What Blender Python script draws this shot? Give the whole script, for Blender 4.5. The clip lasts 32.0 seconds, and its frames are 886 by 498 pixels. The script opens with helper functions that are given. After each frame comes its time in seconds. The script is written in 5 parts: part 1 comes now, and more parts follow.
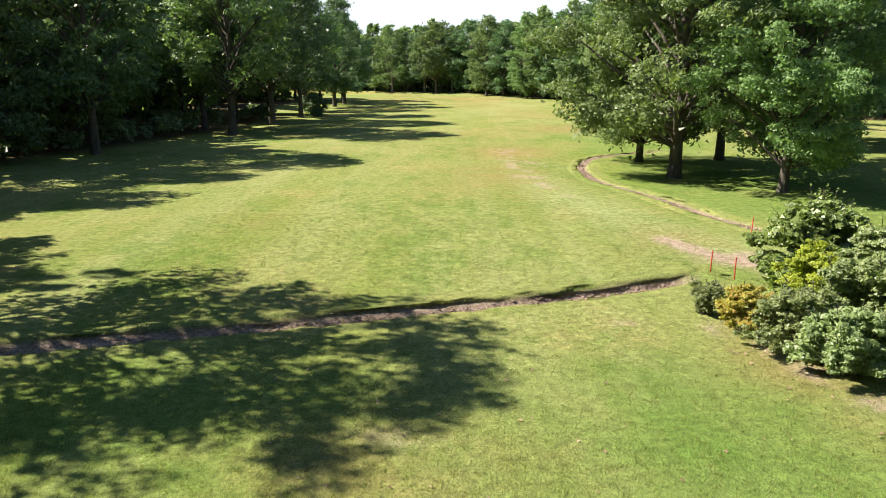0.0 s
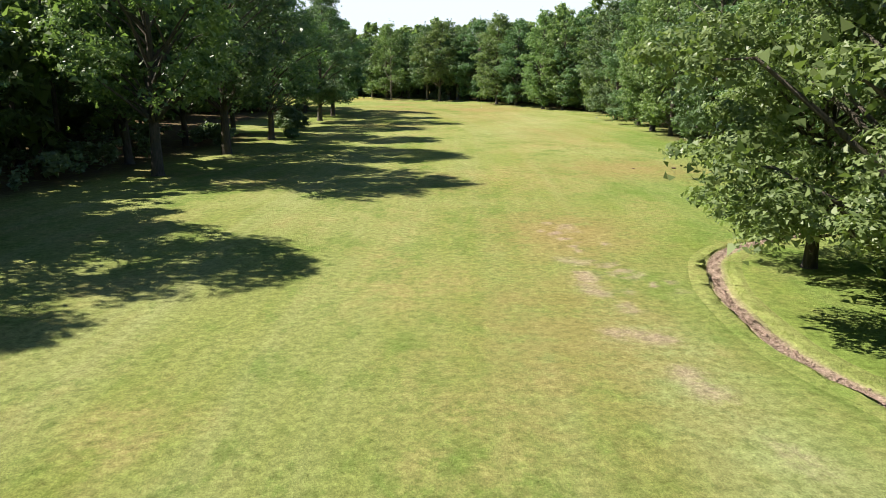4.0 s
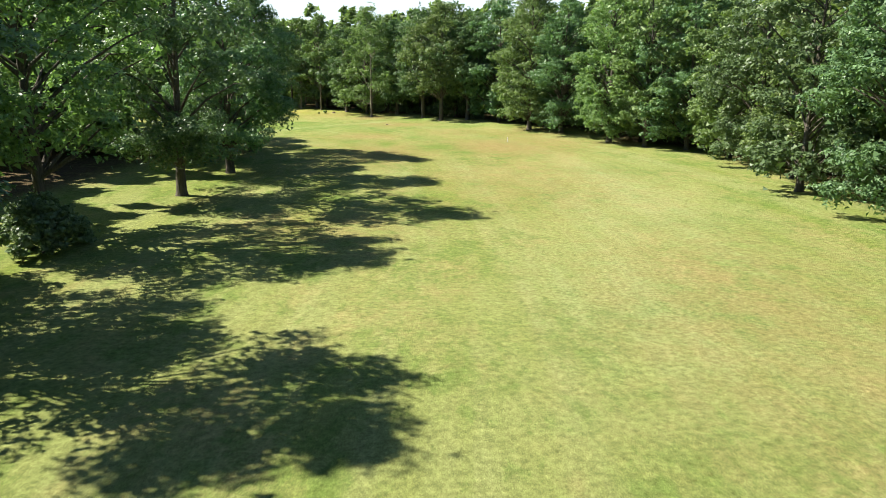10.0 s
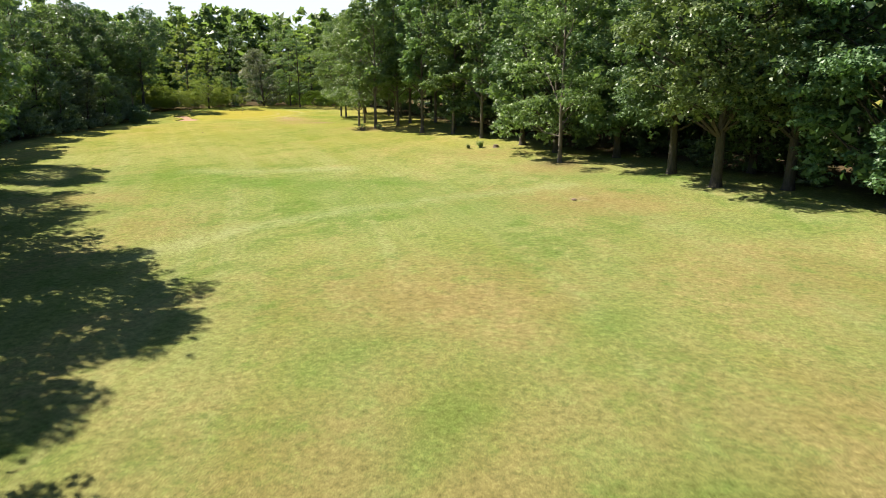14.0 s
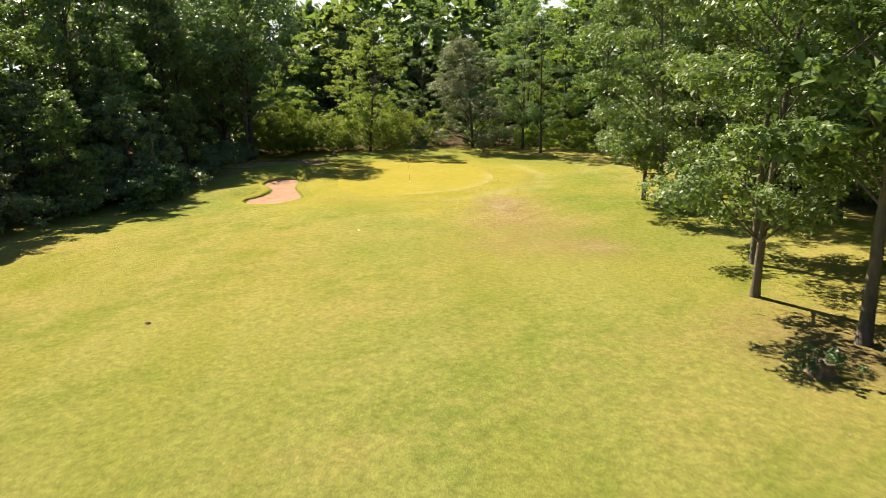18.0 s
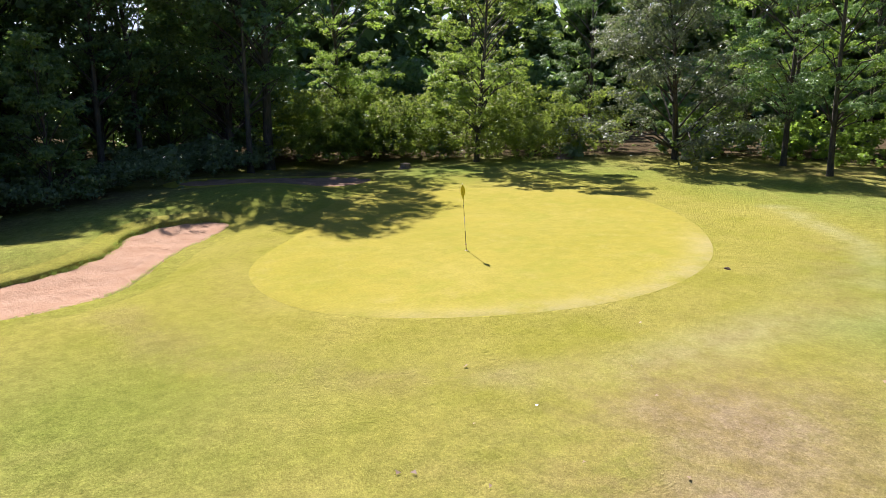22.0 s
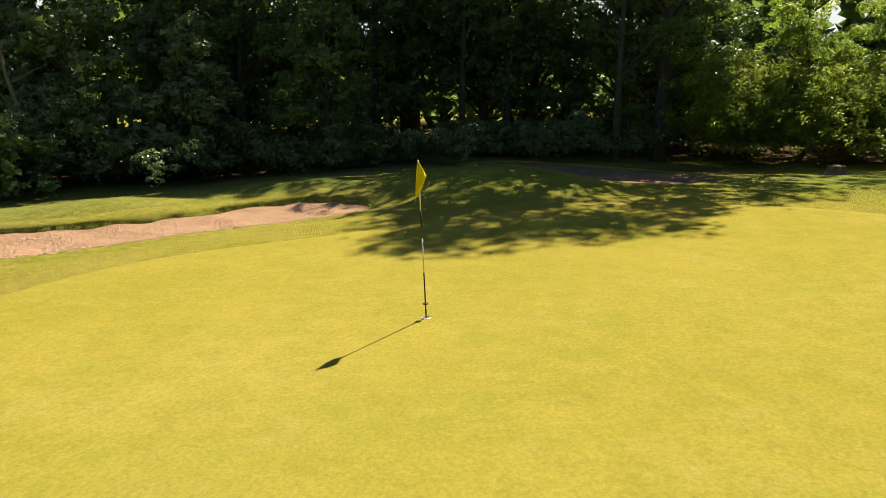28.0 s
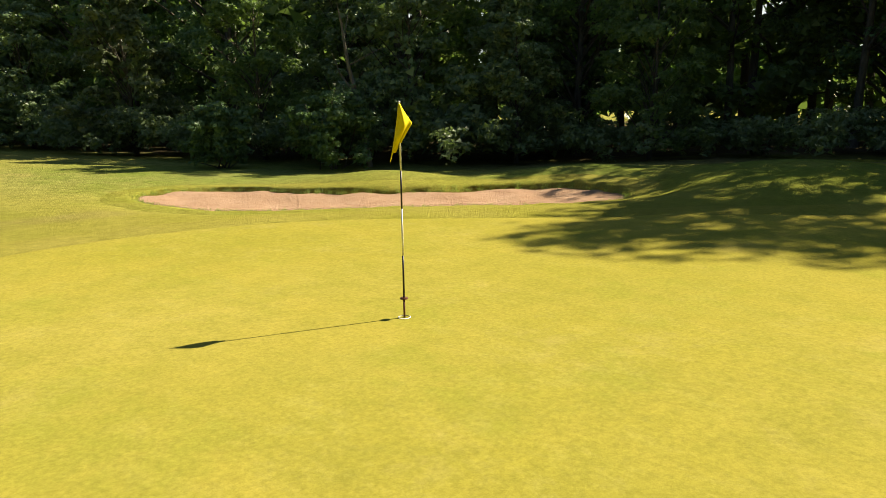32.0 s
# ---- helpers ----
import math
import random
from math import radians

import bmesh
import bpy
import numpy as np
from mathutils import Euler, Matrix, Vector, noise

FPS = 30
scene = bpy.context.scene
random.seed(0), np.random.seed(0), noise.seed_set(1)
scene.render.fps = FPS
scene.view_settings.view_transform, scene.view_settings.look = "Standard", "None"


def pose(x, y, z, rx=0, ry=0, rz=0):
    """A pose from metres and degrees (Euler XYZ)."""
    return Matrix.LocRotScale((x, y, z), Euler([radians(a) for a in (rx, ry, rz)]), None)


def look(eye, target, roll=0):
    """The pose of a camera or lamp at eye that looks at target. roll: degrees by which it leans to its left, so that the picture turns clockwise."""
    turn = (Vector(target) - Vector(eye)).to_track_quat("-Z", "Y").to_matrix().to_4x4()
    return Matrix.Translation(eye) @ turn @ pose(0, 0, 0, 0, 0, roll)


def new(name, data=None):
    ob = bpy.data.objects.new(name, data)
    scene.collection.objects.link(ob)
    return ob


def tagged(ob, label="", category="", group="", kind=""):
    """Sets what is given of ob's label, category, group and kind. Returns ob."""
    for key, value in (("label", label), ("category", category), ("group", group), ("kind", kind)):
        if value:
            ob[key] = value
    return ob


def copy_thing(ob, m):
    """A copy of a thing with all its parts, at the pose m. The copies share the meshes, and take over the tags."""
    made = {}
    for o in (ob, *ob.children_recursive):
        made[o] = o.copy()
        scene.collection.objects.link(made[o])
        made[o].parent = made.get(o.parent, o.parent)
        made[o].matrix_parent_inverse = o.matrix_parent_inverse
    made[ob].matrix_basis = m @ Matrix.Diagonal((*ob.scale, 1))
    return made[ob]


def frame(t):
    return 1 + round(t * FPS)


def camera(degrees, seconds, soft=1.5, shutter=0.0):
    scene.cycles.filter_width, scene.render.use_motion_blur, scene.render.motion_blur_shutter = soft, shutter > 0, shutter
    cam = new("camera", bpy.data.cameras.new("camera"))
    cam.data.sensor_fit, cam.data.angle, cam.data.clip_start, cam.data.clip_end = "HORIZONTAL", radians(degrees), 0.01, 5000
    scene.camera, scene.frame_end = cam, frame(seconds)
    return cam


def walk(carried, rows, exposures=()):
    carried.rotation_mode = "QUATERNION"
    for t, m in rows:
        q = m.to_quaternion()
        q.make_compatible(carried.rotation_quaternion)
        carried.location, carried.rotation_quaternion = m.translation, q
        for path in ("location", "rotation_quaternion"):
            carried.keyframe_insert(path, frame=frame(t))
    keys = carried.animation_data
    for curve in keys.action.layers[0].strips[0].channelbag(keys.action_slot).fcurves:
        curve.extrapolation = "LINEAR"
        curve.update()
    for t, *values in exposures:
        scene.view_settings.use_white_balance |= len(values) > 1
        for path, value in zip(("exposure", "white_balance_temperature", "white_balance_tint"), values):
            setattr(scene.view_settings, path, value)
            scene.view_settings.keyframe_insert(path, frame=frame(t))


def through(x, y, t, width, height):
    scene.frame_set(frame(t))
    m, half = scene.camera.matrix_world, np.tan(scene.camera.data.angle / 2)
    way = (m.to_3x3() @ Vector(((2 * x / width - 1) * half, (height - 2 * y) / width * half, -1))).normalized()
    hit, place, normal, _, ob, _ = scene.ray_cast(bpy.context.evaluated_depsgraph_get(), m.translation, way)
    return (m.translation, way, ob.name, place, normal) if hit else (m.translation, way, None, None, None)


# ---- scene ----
from functools import partial

cam = camera(63.97, 32.0, soft=0.8, shutter=0.12)
PATH = [
    (0.0, pose(0.000, 0.000, 6.607, 76.130, 0.026, 0.021)),
    (0.5, pose(-0.046, 2.341, 6.870, 76.014, -0.024, 0.017)),
    (1.0, pose(-0.085, 5.042, 7.371, 75.988, -0.083, 0.027)),
    (1.5, pose(-0.091, 8.099, 7.840, 76.013, -0.129, 0.043)),
    (2.0, pose(-0.102, 11.307, 8.022, 76.053, -0.156, 0.074)),
    (2.5, pose(-0.208, 14.667, 8.067, 76.081, -0.196, 0.099)),
    (4.5, pose(-0.888, 29.237, 8.190, 76.180, -0.400, 0.227)),
    (5.0, pose(-0.924, 33.467, 8.324, 76.289, -0.505, 0.251)),
    (5.5, pose(-0.918, 38.025, 8.519, 76.380, -0.616, 0.205)),
    (6.0, pose(-0.849, 43.052, 8.769, 76.427, -0.684, 0.224)),
    (6.5, pose(-0.799, 48.292, 9.005, 76.409, -0.704, 0.260)),
    (7.0, pose(-0.733, 53.852, 9.219, 76.385, -0.708, 0.308)),
    (7.5, pose(-0.627, 59.811, 9.373, 76.363, -0.632, 0.410)),
    (8.0, pose(-0.447, 66.269, 9.526, 76.306, -0.482, 0.478)),
    (8.5, pose(-0.263, 72.991, 9.799, 76.190, -0.385, 0.662)),
    (9.0, pose(-0.147, 79.924, 10.141, 76.011, -0.407, 0.748)),
    (9.5, pose(-0.465, 87.188, 10.331, 75.844, -0.449, 0.627)),
    (10.0, pose(-0.502, 94.978, 10.481, 75.685, -0.459, 0.619)),
    (10.5, pose(-0.322, 103.529, 10.564, 75.479, -0.386, 0.616)),
    (11.0, pose(-0.045, 112.894, 10.611, 75.289, -0.219, 0.721)),
    (11.5, pose(0.365, 123.004, 10.615, 75.186, -0.019, 1.026)),
    (12.0, pose(0.416, 133.665, 10.537, 75.168, 0.125, 3.330)),
    (12.5, pose(0.268, 144.779, 10.391, 75.162, 0.142, 6.977)),
    (13.0, pose(-0.202, 156.012, 10.264, 75.172, 0.114, 10.873)),
    (13.5, pose(-1.205, 166.983, 10.215, 75.177, 0.066, 15.504)),
    (14.0, pose(-2.978, 177.733, 10.284, 75.160, 0.055, 20.673)),
    (14.5, pose(-5.844, 188.378, 10.393, 75.127, 0.063, 25.011)),
    (15.0, pose(-10.210, 198.791, 10.502, 75.168, 0.148, 28.903)),
    (15.5, pose(-15.344, 208.450, 10.405, 75.162, 0.320, 32.452)),
    (17.5, pose(-42.598, 244.381, 9.608, 75.749, 0.715, 39.029)),
    (18.0, pose(-49.026, 252.720, 9.300, 75.906, 0.607, 39.942)),
    (18.5, pose(-55.755, 260.689, 8.807, 76.165, 0.612, 40.897)),
    (19.0, pose(-61.776, 267.739, 8.088, 76.374, 0.654, 42.199)),
    (19.5, pose(-66.041, 272.995, 7.203, 76.419, 0.669, 43.874)),
    (20.0, pose(-68.882, 276.567, 6.550, 76.387, 0.654, 45.606)),
    (20.5, pose(-70.502, 279.040, 6.127, 76.315, 0.677, 48.018)),
    (21.0, pose(-71.729, 281.409, 5.765, 76.367, 0.764, 51.100)),
    (21.5, pose(-72.532, 283.720, 5.433, 76.505, 0.852, 53.910)),
    (22.0, pose(-73.256, 286.007, 5.138, 76.637, 0.875, 56.984)),
    (22.5, pose(-74.196, 288.208, 4.860, 76.757, 0.837, 60.161)),
    (23.0, pose(-75.451, 290.180, 4.644, 76.982, 0.785, 63.339)),
    (23.5, pose(-76.776, 291.986, 4.440, 77.212, 0.723, 66.766)),
    (24.0, pose(-77.851, 293.675, 4.196, 77.360, 0.673, 70.337)),
    (24.5, pose(-78.650, 295.283, 3.907, 77.449, 0.632, 74.473)),
    (26.5, pose(-80.598, 299.654, 3.216, 77.624, 0.546, 91.924)),
    (27.0, pose(-81.264, 300.245, 3.082, 77.671, 0.640, 96.334)),
    (27.5, pose(-81.897, 300.742, 2.945, 77.761, 0.724, 100.726)),
    (28.0, pose(-82.508, 301.253, 2.799, 77.865, 0.734, 105.193)),
    (28.5, pose(-83.092, 301.741, 2.675, 77.942, 0.710, 109.225)),
    (29.0, pose(-83.620, 302.279, 2.557, 78.010, 0.664, 113.256)),
    (29.5, pose(-84.162, 302.790, 2.437, 78.076, 0.643, 117.647)),
    (30.0, pose(-84.737, 303.196, 2.324, 78.156, 0.631, 121.959)),
    (30.5, pose(-85.371, 303.521, 2.224, 78.238, 0.644, 126.551)),
    (31.0, pose(-86.005, 303.738, 2.133, 78.322, 0.661, 130.887)),
    (31.5, pose(-86.631, 303.905, 2.032, 78.398, 0.644, 135.260)),
    (32.0, pose(-87.269, 304.075, 1.952, 78.464, 0.632, 139.890)),
]
EXPOSURES = [(0, 1.48, 6350, 19), (2, 1.38, 6350, 20), (5, 1.30, 6250, 16), (8, 1.43, 6200, 10), (9, 1.45, 6200, 13), (11, 1.4, 6250, 11), (12, 1.38, 6200, 7), (13, 1.4, 6150, 6), (14, 1.32, 6450, 17), (15.5, 1.20, 6950, 24), (17.5, 1.36, 7100, 19), (19.5, 1.36, 6900, 18), (21, 1.35, 5950, 27), (22, 1.35, 5800, 26), (23, 1.3, 6100, 20), (24.5, 1.22, 6650, 20), (27, 1.08, 7100, 16), (28, 1.09, 7250, 15), (32, 1.14, 7250, 11)]
walk(cam, PATH, EXPOSURES)

# ---------------------------------------------------------------- world, sun
SUN_DIR = Vector((-0.702, 0.182, 0.688)).normalized()      # towards the sun
world = bpy.data.worlds.new("world")
scene.world = world
world.use_nodes = True
wn = world.node_tree.nodes
wn.clear()
sky = wn.new("ShaderNodeTexSky")
sky.sky_type = "NISHITA"
sky.sun_disc = False
sky.sun_elevation = math.asin(SUN_DIR.z)
sky.sun_rotation = math.atan2(SUN_DIR.x, SUN_DIR.y)
sky.air_density, sky.dust_density, sky.ozone_density = 1.0, 0.3, 4.0
bg = wn.new("ShaderNodeBackground")
bg.inputs["Strength"].default_value = 0.052
wout = wn.new("ShaderNodeOutputWorld")
world.node_tree.links.new(sky.outputs[0], bg.inputs[0])
world.node_tree.links.new(bg.outputs[0], wout.inputs[0])
sun_data = bpy.data.lights.new("sun", "SUN")
sun_data.energy, sun_data.angle, sun_data.color = 5.2, radians(0.53), (1.0, 0.93, 0.79)
sun = new("sun", sun_data)
sun.matrix_world = look((0, 0, 60), Vector((0, 0, 60)) - SUN_DIR)


# ---------------------------------------------------------------- materials
class Mat:
    """A node material under construction."""

    def __init__(self, name, rough=0.9, spec=0.2):
        self.m = bpy.data.materials.new(name)
        self.m.use_nodes = True
        self.t = self.m.node_tree
        self.b = self.t.nodes["Principled BSDF"]
        self.out = self.t.nodes["Material Output"]
        self.b.inputs["Roughness"].default_value = rough
        self.b.inputs["Specular IOR Level"].default_value = spec
        self.geo = self.t.nodes.new("ShaderNodeNewGeometry")
        self.tex = self.t.nodes.new("ShaderNodeTexCoord")

    def node(self, kind, **inputs):
        n = self.t.nodes.new(kind)
        for k, v in inputs.items():
            self.put(n.inputs[k.replace("_", " ")], v)
        return n

    def put(self, socket, v):
        if isinstance(v, bpy.types.NodeSocket):
            self.t.links.new(v, socket)
        else:
            socket.default_value = v

    def pos(self, scale=(1, 1, 1), local=False, turn=0.0):
        mp = self.t.nodes.new("ShaderNodeMapping")
        self.t.links.new(self.tex.outputs["Object"] if local else self.geo.outputs["Position"], mp.inputs["Vector"])
        mp.inputs["Scale"].default_value = scale
        mp.inputs["Rotation"].default_value = (0, 0, turn)
        return mp.outputs[0]

    def noise(self, scale, detail=3.0, rough=0.55, at=None, low=0.0, high=1.0):
        n = self.node("ShaderNodeTexNoise", Scale=scale, Detail=detail, Roughness=rough, Vector=at or self.pos())
        r = self.node("ShaderNodeMapRange", Value=n.outputs["Fac"])
        r.inputs["From Min"].default_value, r.inputs["From Max"].default_value = low, high
        return r.outputs[0]

    def mix(self, fac, a, b, blend="MIX"):
        n = self.t.nodes.new("ShaderNodeMix")
        n.data_type, n.blend_type = "RGBA", blend
        self.put(n.inputs[0], fac)
        for s, v in ((n.inputs[6], a), (n.inputs[7], b)):
            self.put(s, (*v, 1.0) if isinstance(v, tuple) and len(v) == 3 else v)
        return n.outputs[2]

    def math(self, op, a, b=0.0):
        n = self.t.nodes.new("ShaderNodeMath")
        n.operation = op
        self.put(n.inputs[0], a)
        self.put(n.inputs[1], b)
        return n.outputs[0]

    def ramp(self, value, low, high):
        r = self.node("ShaderNodeMapRange", Value=value)
        r.interpolation_type = "SMOOTHSTEP"
        r.inputs["From Min"].default_value, r.inputs["From Max"].default_value = low, high
        return r.outputs[0]

    def attr(self, name):
        n = self.t.nodes.new("ShaderNodeAttribute")
        n.attribute_name = name
        return n.outputs["Fac"]

    def bump(self, height, strength, distance):
        n = self.node("ShaderNodeBump", Height=height, Strength=strength, Distance=distance)
        self.t.links.new(n.outputs[0], self.b.inputs["Normal"])

    def color(self, c):
        self.put(self.b.inputs["Base Color"], (*c, 1.0) if isinstance(c, tuple) and len(c) == 3 else c)
        return self.m


def make_ground():
    k = Mat("meadow_grass", 1.0, 0.0)
    gold, short = k.attr("gold"), k.attr("short")
    # swaths left by the mower run along the fairway
    lane = k.node("ShaderNodeCombineXYZ", X=k.attr("across"), Y=k.math("MULTIPLY", k.attr("along"), 0.040)).outputs[0]
    swath = k.noise(0.30, 3, 0.55, at=lane, low=0.36, high=0.64)
    thin = k.noise(1.15, 4, 0.65, at=lane, low=0.34, high=0.66)
    broad = k.noise(0.055, 5, 0.62, low=0.34, high=0.66)
    mid = k.noise(0.33, 5, 0.66, low=0.32, high=0.68)
    blot = k.noise(0.80, 6, 0.72, at=k.pos((1, 0.6, 1), turn=0.9), low=0.34, high=0.66)
    tuft = k.noise(3.6, 6, 0.80, low=0.34, high=0.66)
    fine = k.noise(17.0, 5, 0.85, low=0.33, high=0.67)
    c = k.mix(broad, (0.148, 0.196, 0.034), (0.244, 0.262, 0.088))
    c = k.mix(gold, c, k.mix(broad, (0.214, 0.216, 0.032), (0.308, 0.272, 0.070)))
    c = k.mix(k.math("MULTIPLY", swath, 0.55), c, k.mix(gold, (0.278, 0.300, 0.132), (0.316, 0.286, 0.080)))
    c = k.mix(k.math("MULTIPLY", thin, 0.40), c, k.mix(gold, (0.138, 0.186, 0.036), (0.200, 0.206, 0.032)))
    c = k.mix(k.math("MULTIPLY", mid, 0.40), c, k.mix(gold, (0.226, 0.236, 0.078), (0.280, 0.246, 0.060)))
    # islands of greener growth, ragged at their rims
    patch = k.math("MULTIPLY", k.ramp(k.noise(0.15, 4, 0.6, at=k.pos((1, 0.7, 1), turn=0.4)), 0.47, 0.60), k.ramp(blot, 0.20, 0.60))
    c = k.mix(k.math("MULTIPLY", patch, 0.55), c, k.mix(gold, (0.098, 0.166, 0.030), (0.166, 0.194, 0.032)))
    c = k.mix(k.math("MULTIPLY", k.ramp(blot, 0.62, 0.95), 0.50), c, k.mix(gold, (0.104, 0.166, 0.034), (0.170, 0.190, 0.032)))
    straw = k.math("MULTIPLY", k.ramp(k.noise(0.11, 5, 0.65, at=k.pos((1.2, 0.6, 1), turn=-0.5)), 0.48, 0.68), k.ramp(k.noise(1.1, 6, 0.78), 0.34, 0.62))
    c = k.mix(k.math("MULTIPLY", straw, 0.95), c, k.mix(gold, (0.282, 0.248, 0.096), (0.325, 0.262, 0.080)))
    c = k.mix(short, c, k.mix(mid, (0.250, 0.240, 0.034), (0.322, 0.284, 0.064)))
    # pale tracks where wheels and the mower turn
    c = k.mix(k.math("MULTIPLY", k.attr("pale"), k.ramp(k.noise(0.9, 5, 0.7), 0.20, 0.55)), c, k.mix(gold, (0.330, 0.350, 0.165), (0.380, 0.350, 0.170)))
    # dry tan patches where the turf is worn, and here and there by chance
    chance = k.ramp(k.noise(0.10, 6, 0.70, at=k.pos((1, 0.8, 1), turn=0.6)), 0.54, 0.72)
    worn = k.attr("dry")
    dry = k.math("MAXIMUM", k.math("MULTIPLY", worn, k.ramp(k.math("ADD", k.noise(0.5, 6, 0.75), k.math("MULTIPLY", worn, 0.25)), 0.45, 0.72)), k.math("MULTIPLY", chance, 0.22))
    c = k.mix(dry, c, k.mix(blot, (0.216, 0.160, 0.060), (0.296, 0.230, 0.098)))
    lush = k.math("MULTIPLY", k.attr("lush"), k.ramp(k.noise(0.28, 5, 0.7), 0.20, 0.55))
    c = k.mix(k.math("MULTIPLY", lush, 0.85), c, k.mix(gold, (0.092, 0.176, 0.028), (0.170, 0.205, 0.030)))
    bare = k.math("MULTIPLY", k.attr("bare"), k.ramp(k.math("ADD", k.noise(0.8, 6, 0.8), k.math("MULTIPLY", k.attr("bare"), 0.40)), 0.50, 0.80))
    soil = k.mix(fine, (0.27, 0.195, 0.145), (0.40, 0.310, 0.245))
    c = k.mix(bare, c, soil)
    litter = k.attr("litter")
    floor_c = k.mix(k.noise(6.0, 5, 0.75), (0.050, 0.040, 0.022), (0.135, 0.098, 0.056))
    c = k.mix(k.math("MULTIPLY", litter, k.ramp(k.noise(0.7, 5, 0.7), 0.15, 0.50)), c, floor_c)
    gravel = k.attr("gravel")
    c = k.mix(k.math("MULTIPLY", gravel, k.ramp(k.noise(2.0, 5, 0.8), 0.10, 0.45)), c, k.mix(k.noise(9.0, 6, 0.85, low=0.35, high=0.65), (0.120, 0.085, 0.056), (0.440, 0.345, 0.262)))
    shade = k.math("ADD", 0.60, k.math("MULTIPLY", tuft, 0.68))
    shade = k.math("MULTIPLY", shade, k.math("ADD", 0.64, k.math("MULTIPLY", fine, 0.76)))
    grain = k.noise(42.0, 3, 0.7, low=0.34, high=0.66)
    shade = k.math("MULTIPLY", shade, k.math("ADD", 0.76, k.math("MULTIPLY", grain, 0.50)))
    calm = k.math("MULTIPLY", k.math("MAXIMUM", k.math("MULTIPLY", gold, 0.6), short), 0.72)
    shade = k.math("ADD", k.math("MULTIPLY", shade, k.math("SUBTRACT", 1.0, calm)), k.math("MULTIPLY", calm, 0.97))
    comb = k.node("ShaderNodeCombineColor", Red=shade, Green=shade, Blue=shade)
    c = k.mix(1.0, c, comb.outputs[0], "MULTIPLY")
    k.bump(k.math("ADD", tuft, fine), 0.6, 0.04)
    return k.color(c)


def make_green():
    k = Mat("putting_green_turf", 1.0, 0.0)
    broad = k.noise(0.22, 4, 0.6, low=0.3, high=0.7)
    mid = k.noise(1.9, 6, 0.75, low=0.34, high=0.66)
    fine = k.noise(22.0, 6, 0.85, low=0.3, high=0.7)
    c = k.mix(broad, (0.266, 0.236, 0.034), (0.322, 0.272, 0.058))
    c = k.mix(k.math("MULTIPLY", mid, 0.75), c, (0.222, 0.208, 0.034))
    c = k.mix(k.math("MULTIPLY", k.ramp(k.noise(6.5, 5, 0.8), 0.50, 0.75), 0.40), c, (0.185, 0.168, 0.040))
    c = k.mix(k.math("MULTIPLY", k.ramp(k.noise(0.7, 6, 0.75), 0.52, 0.75), 0.45), c, (0.360, 0.298, 0.100))
    c = k.mix(k.math("MULTIPLY", k.attr("rim"), k.ramp(k.noise(0.6, 5, 0.7), 0.25, 0.60)), c, (0.365, 0.315, 0.180))
    c = k.mix(k.math("MULTIPLY", k.ramp(k.noise(3.4, 6, 0.8, at=k.pos((1, 0.5, 1), turn=0.7)), 0.50, 0.72), 0.45), c, (0.335, 0.300, 0.075))
    c = k.mix(k.math("MULTIPLY", k.ramp(k.noise(0.55, 5, 0.7, at=k.pos((1, 1, 1), turn=1.1)), 0.50, 0.68), 0.55), c, (0.215, 0.222, 0.032))
    c = k.mix(k.math("MULTIPLY", k.ramp(k.noise(0.42, 5, 0.7, at=k.pos((1, 0.8, 1), turn=0.2)), 0.50, 0.68), 0.35), c, (0.325, 0.264, 0.046))
    speck = k.noise(9.0, 5, 0.8, at=k.pos((1, 0.6, 1), turn=0.5), low=0.34, high=0.66)
    c = k.mix(k.math("MULTIPLY", speck, 0.30), c, (0.190, 0.178, 0.030))
    c = k.mix(0.45, c, k.mix(fine, (0.24, 0.24, 0.24), (0.80, 0.80, 0.80)), "OVERLAY")
    k.bump(k.math("ADD", mid, fine), 0.2, 0.012)
    return k.color(c)


def make_sand(name, low, high, raked):
    k = Mat(name, 1.0, 0.0)
    mid = k.noise(1.3, 4, 0.6, low=0.3, high=0.7)
    rake = k.noise(9.0, 4, 0.7, low=0.3, high=0.7)
    fine = k.noise(120.0, 2, 0.6)
    c = k.mix(mid, low, high)
    c = k.mix(k.math("MULTIPLY", rake, 0.35), c, raked)
    # raked grooves and darker scuffed hollows
    c = k.mix(k.math("MULTIPLY", k.ramp(k.noise(3.2, 5, 0.75, at=k.pos((1, 0.5, 1), turn=0.7)), 0.55, 0.72), 0.55), c, tuple(0.62 * v for v in raked))
    k.bump(k.math("ADD", rake, k.math("MULTIPLY", fine, 0.3)), 0.8, 0.05)
    return k.color(c)


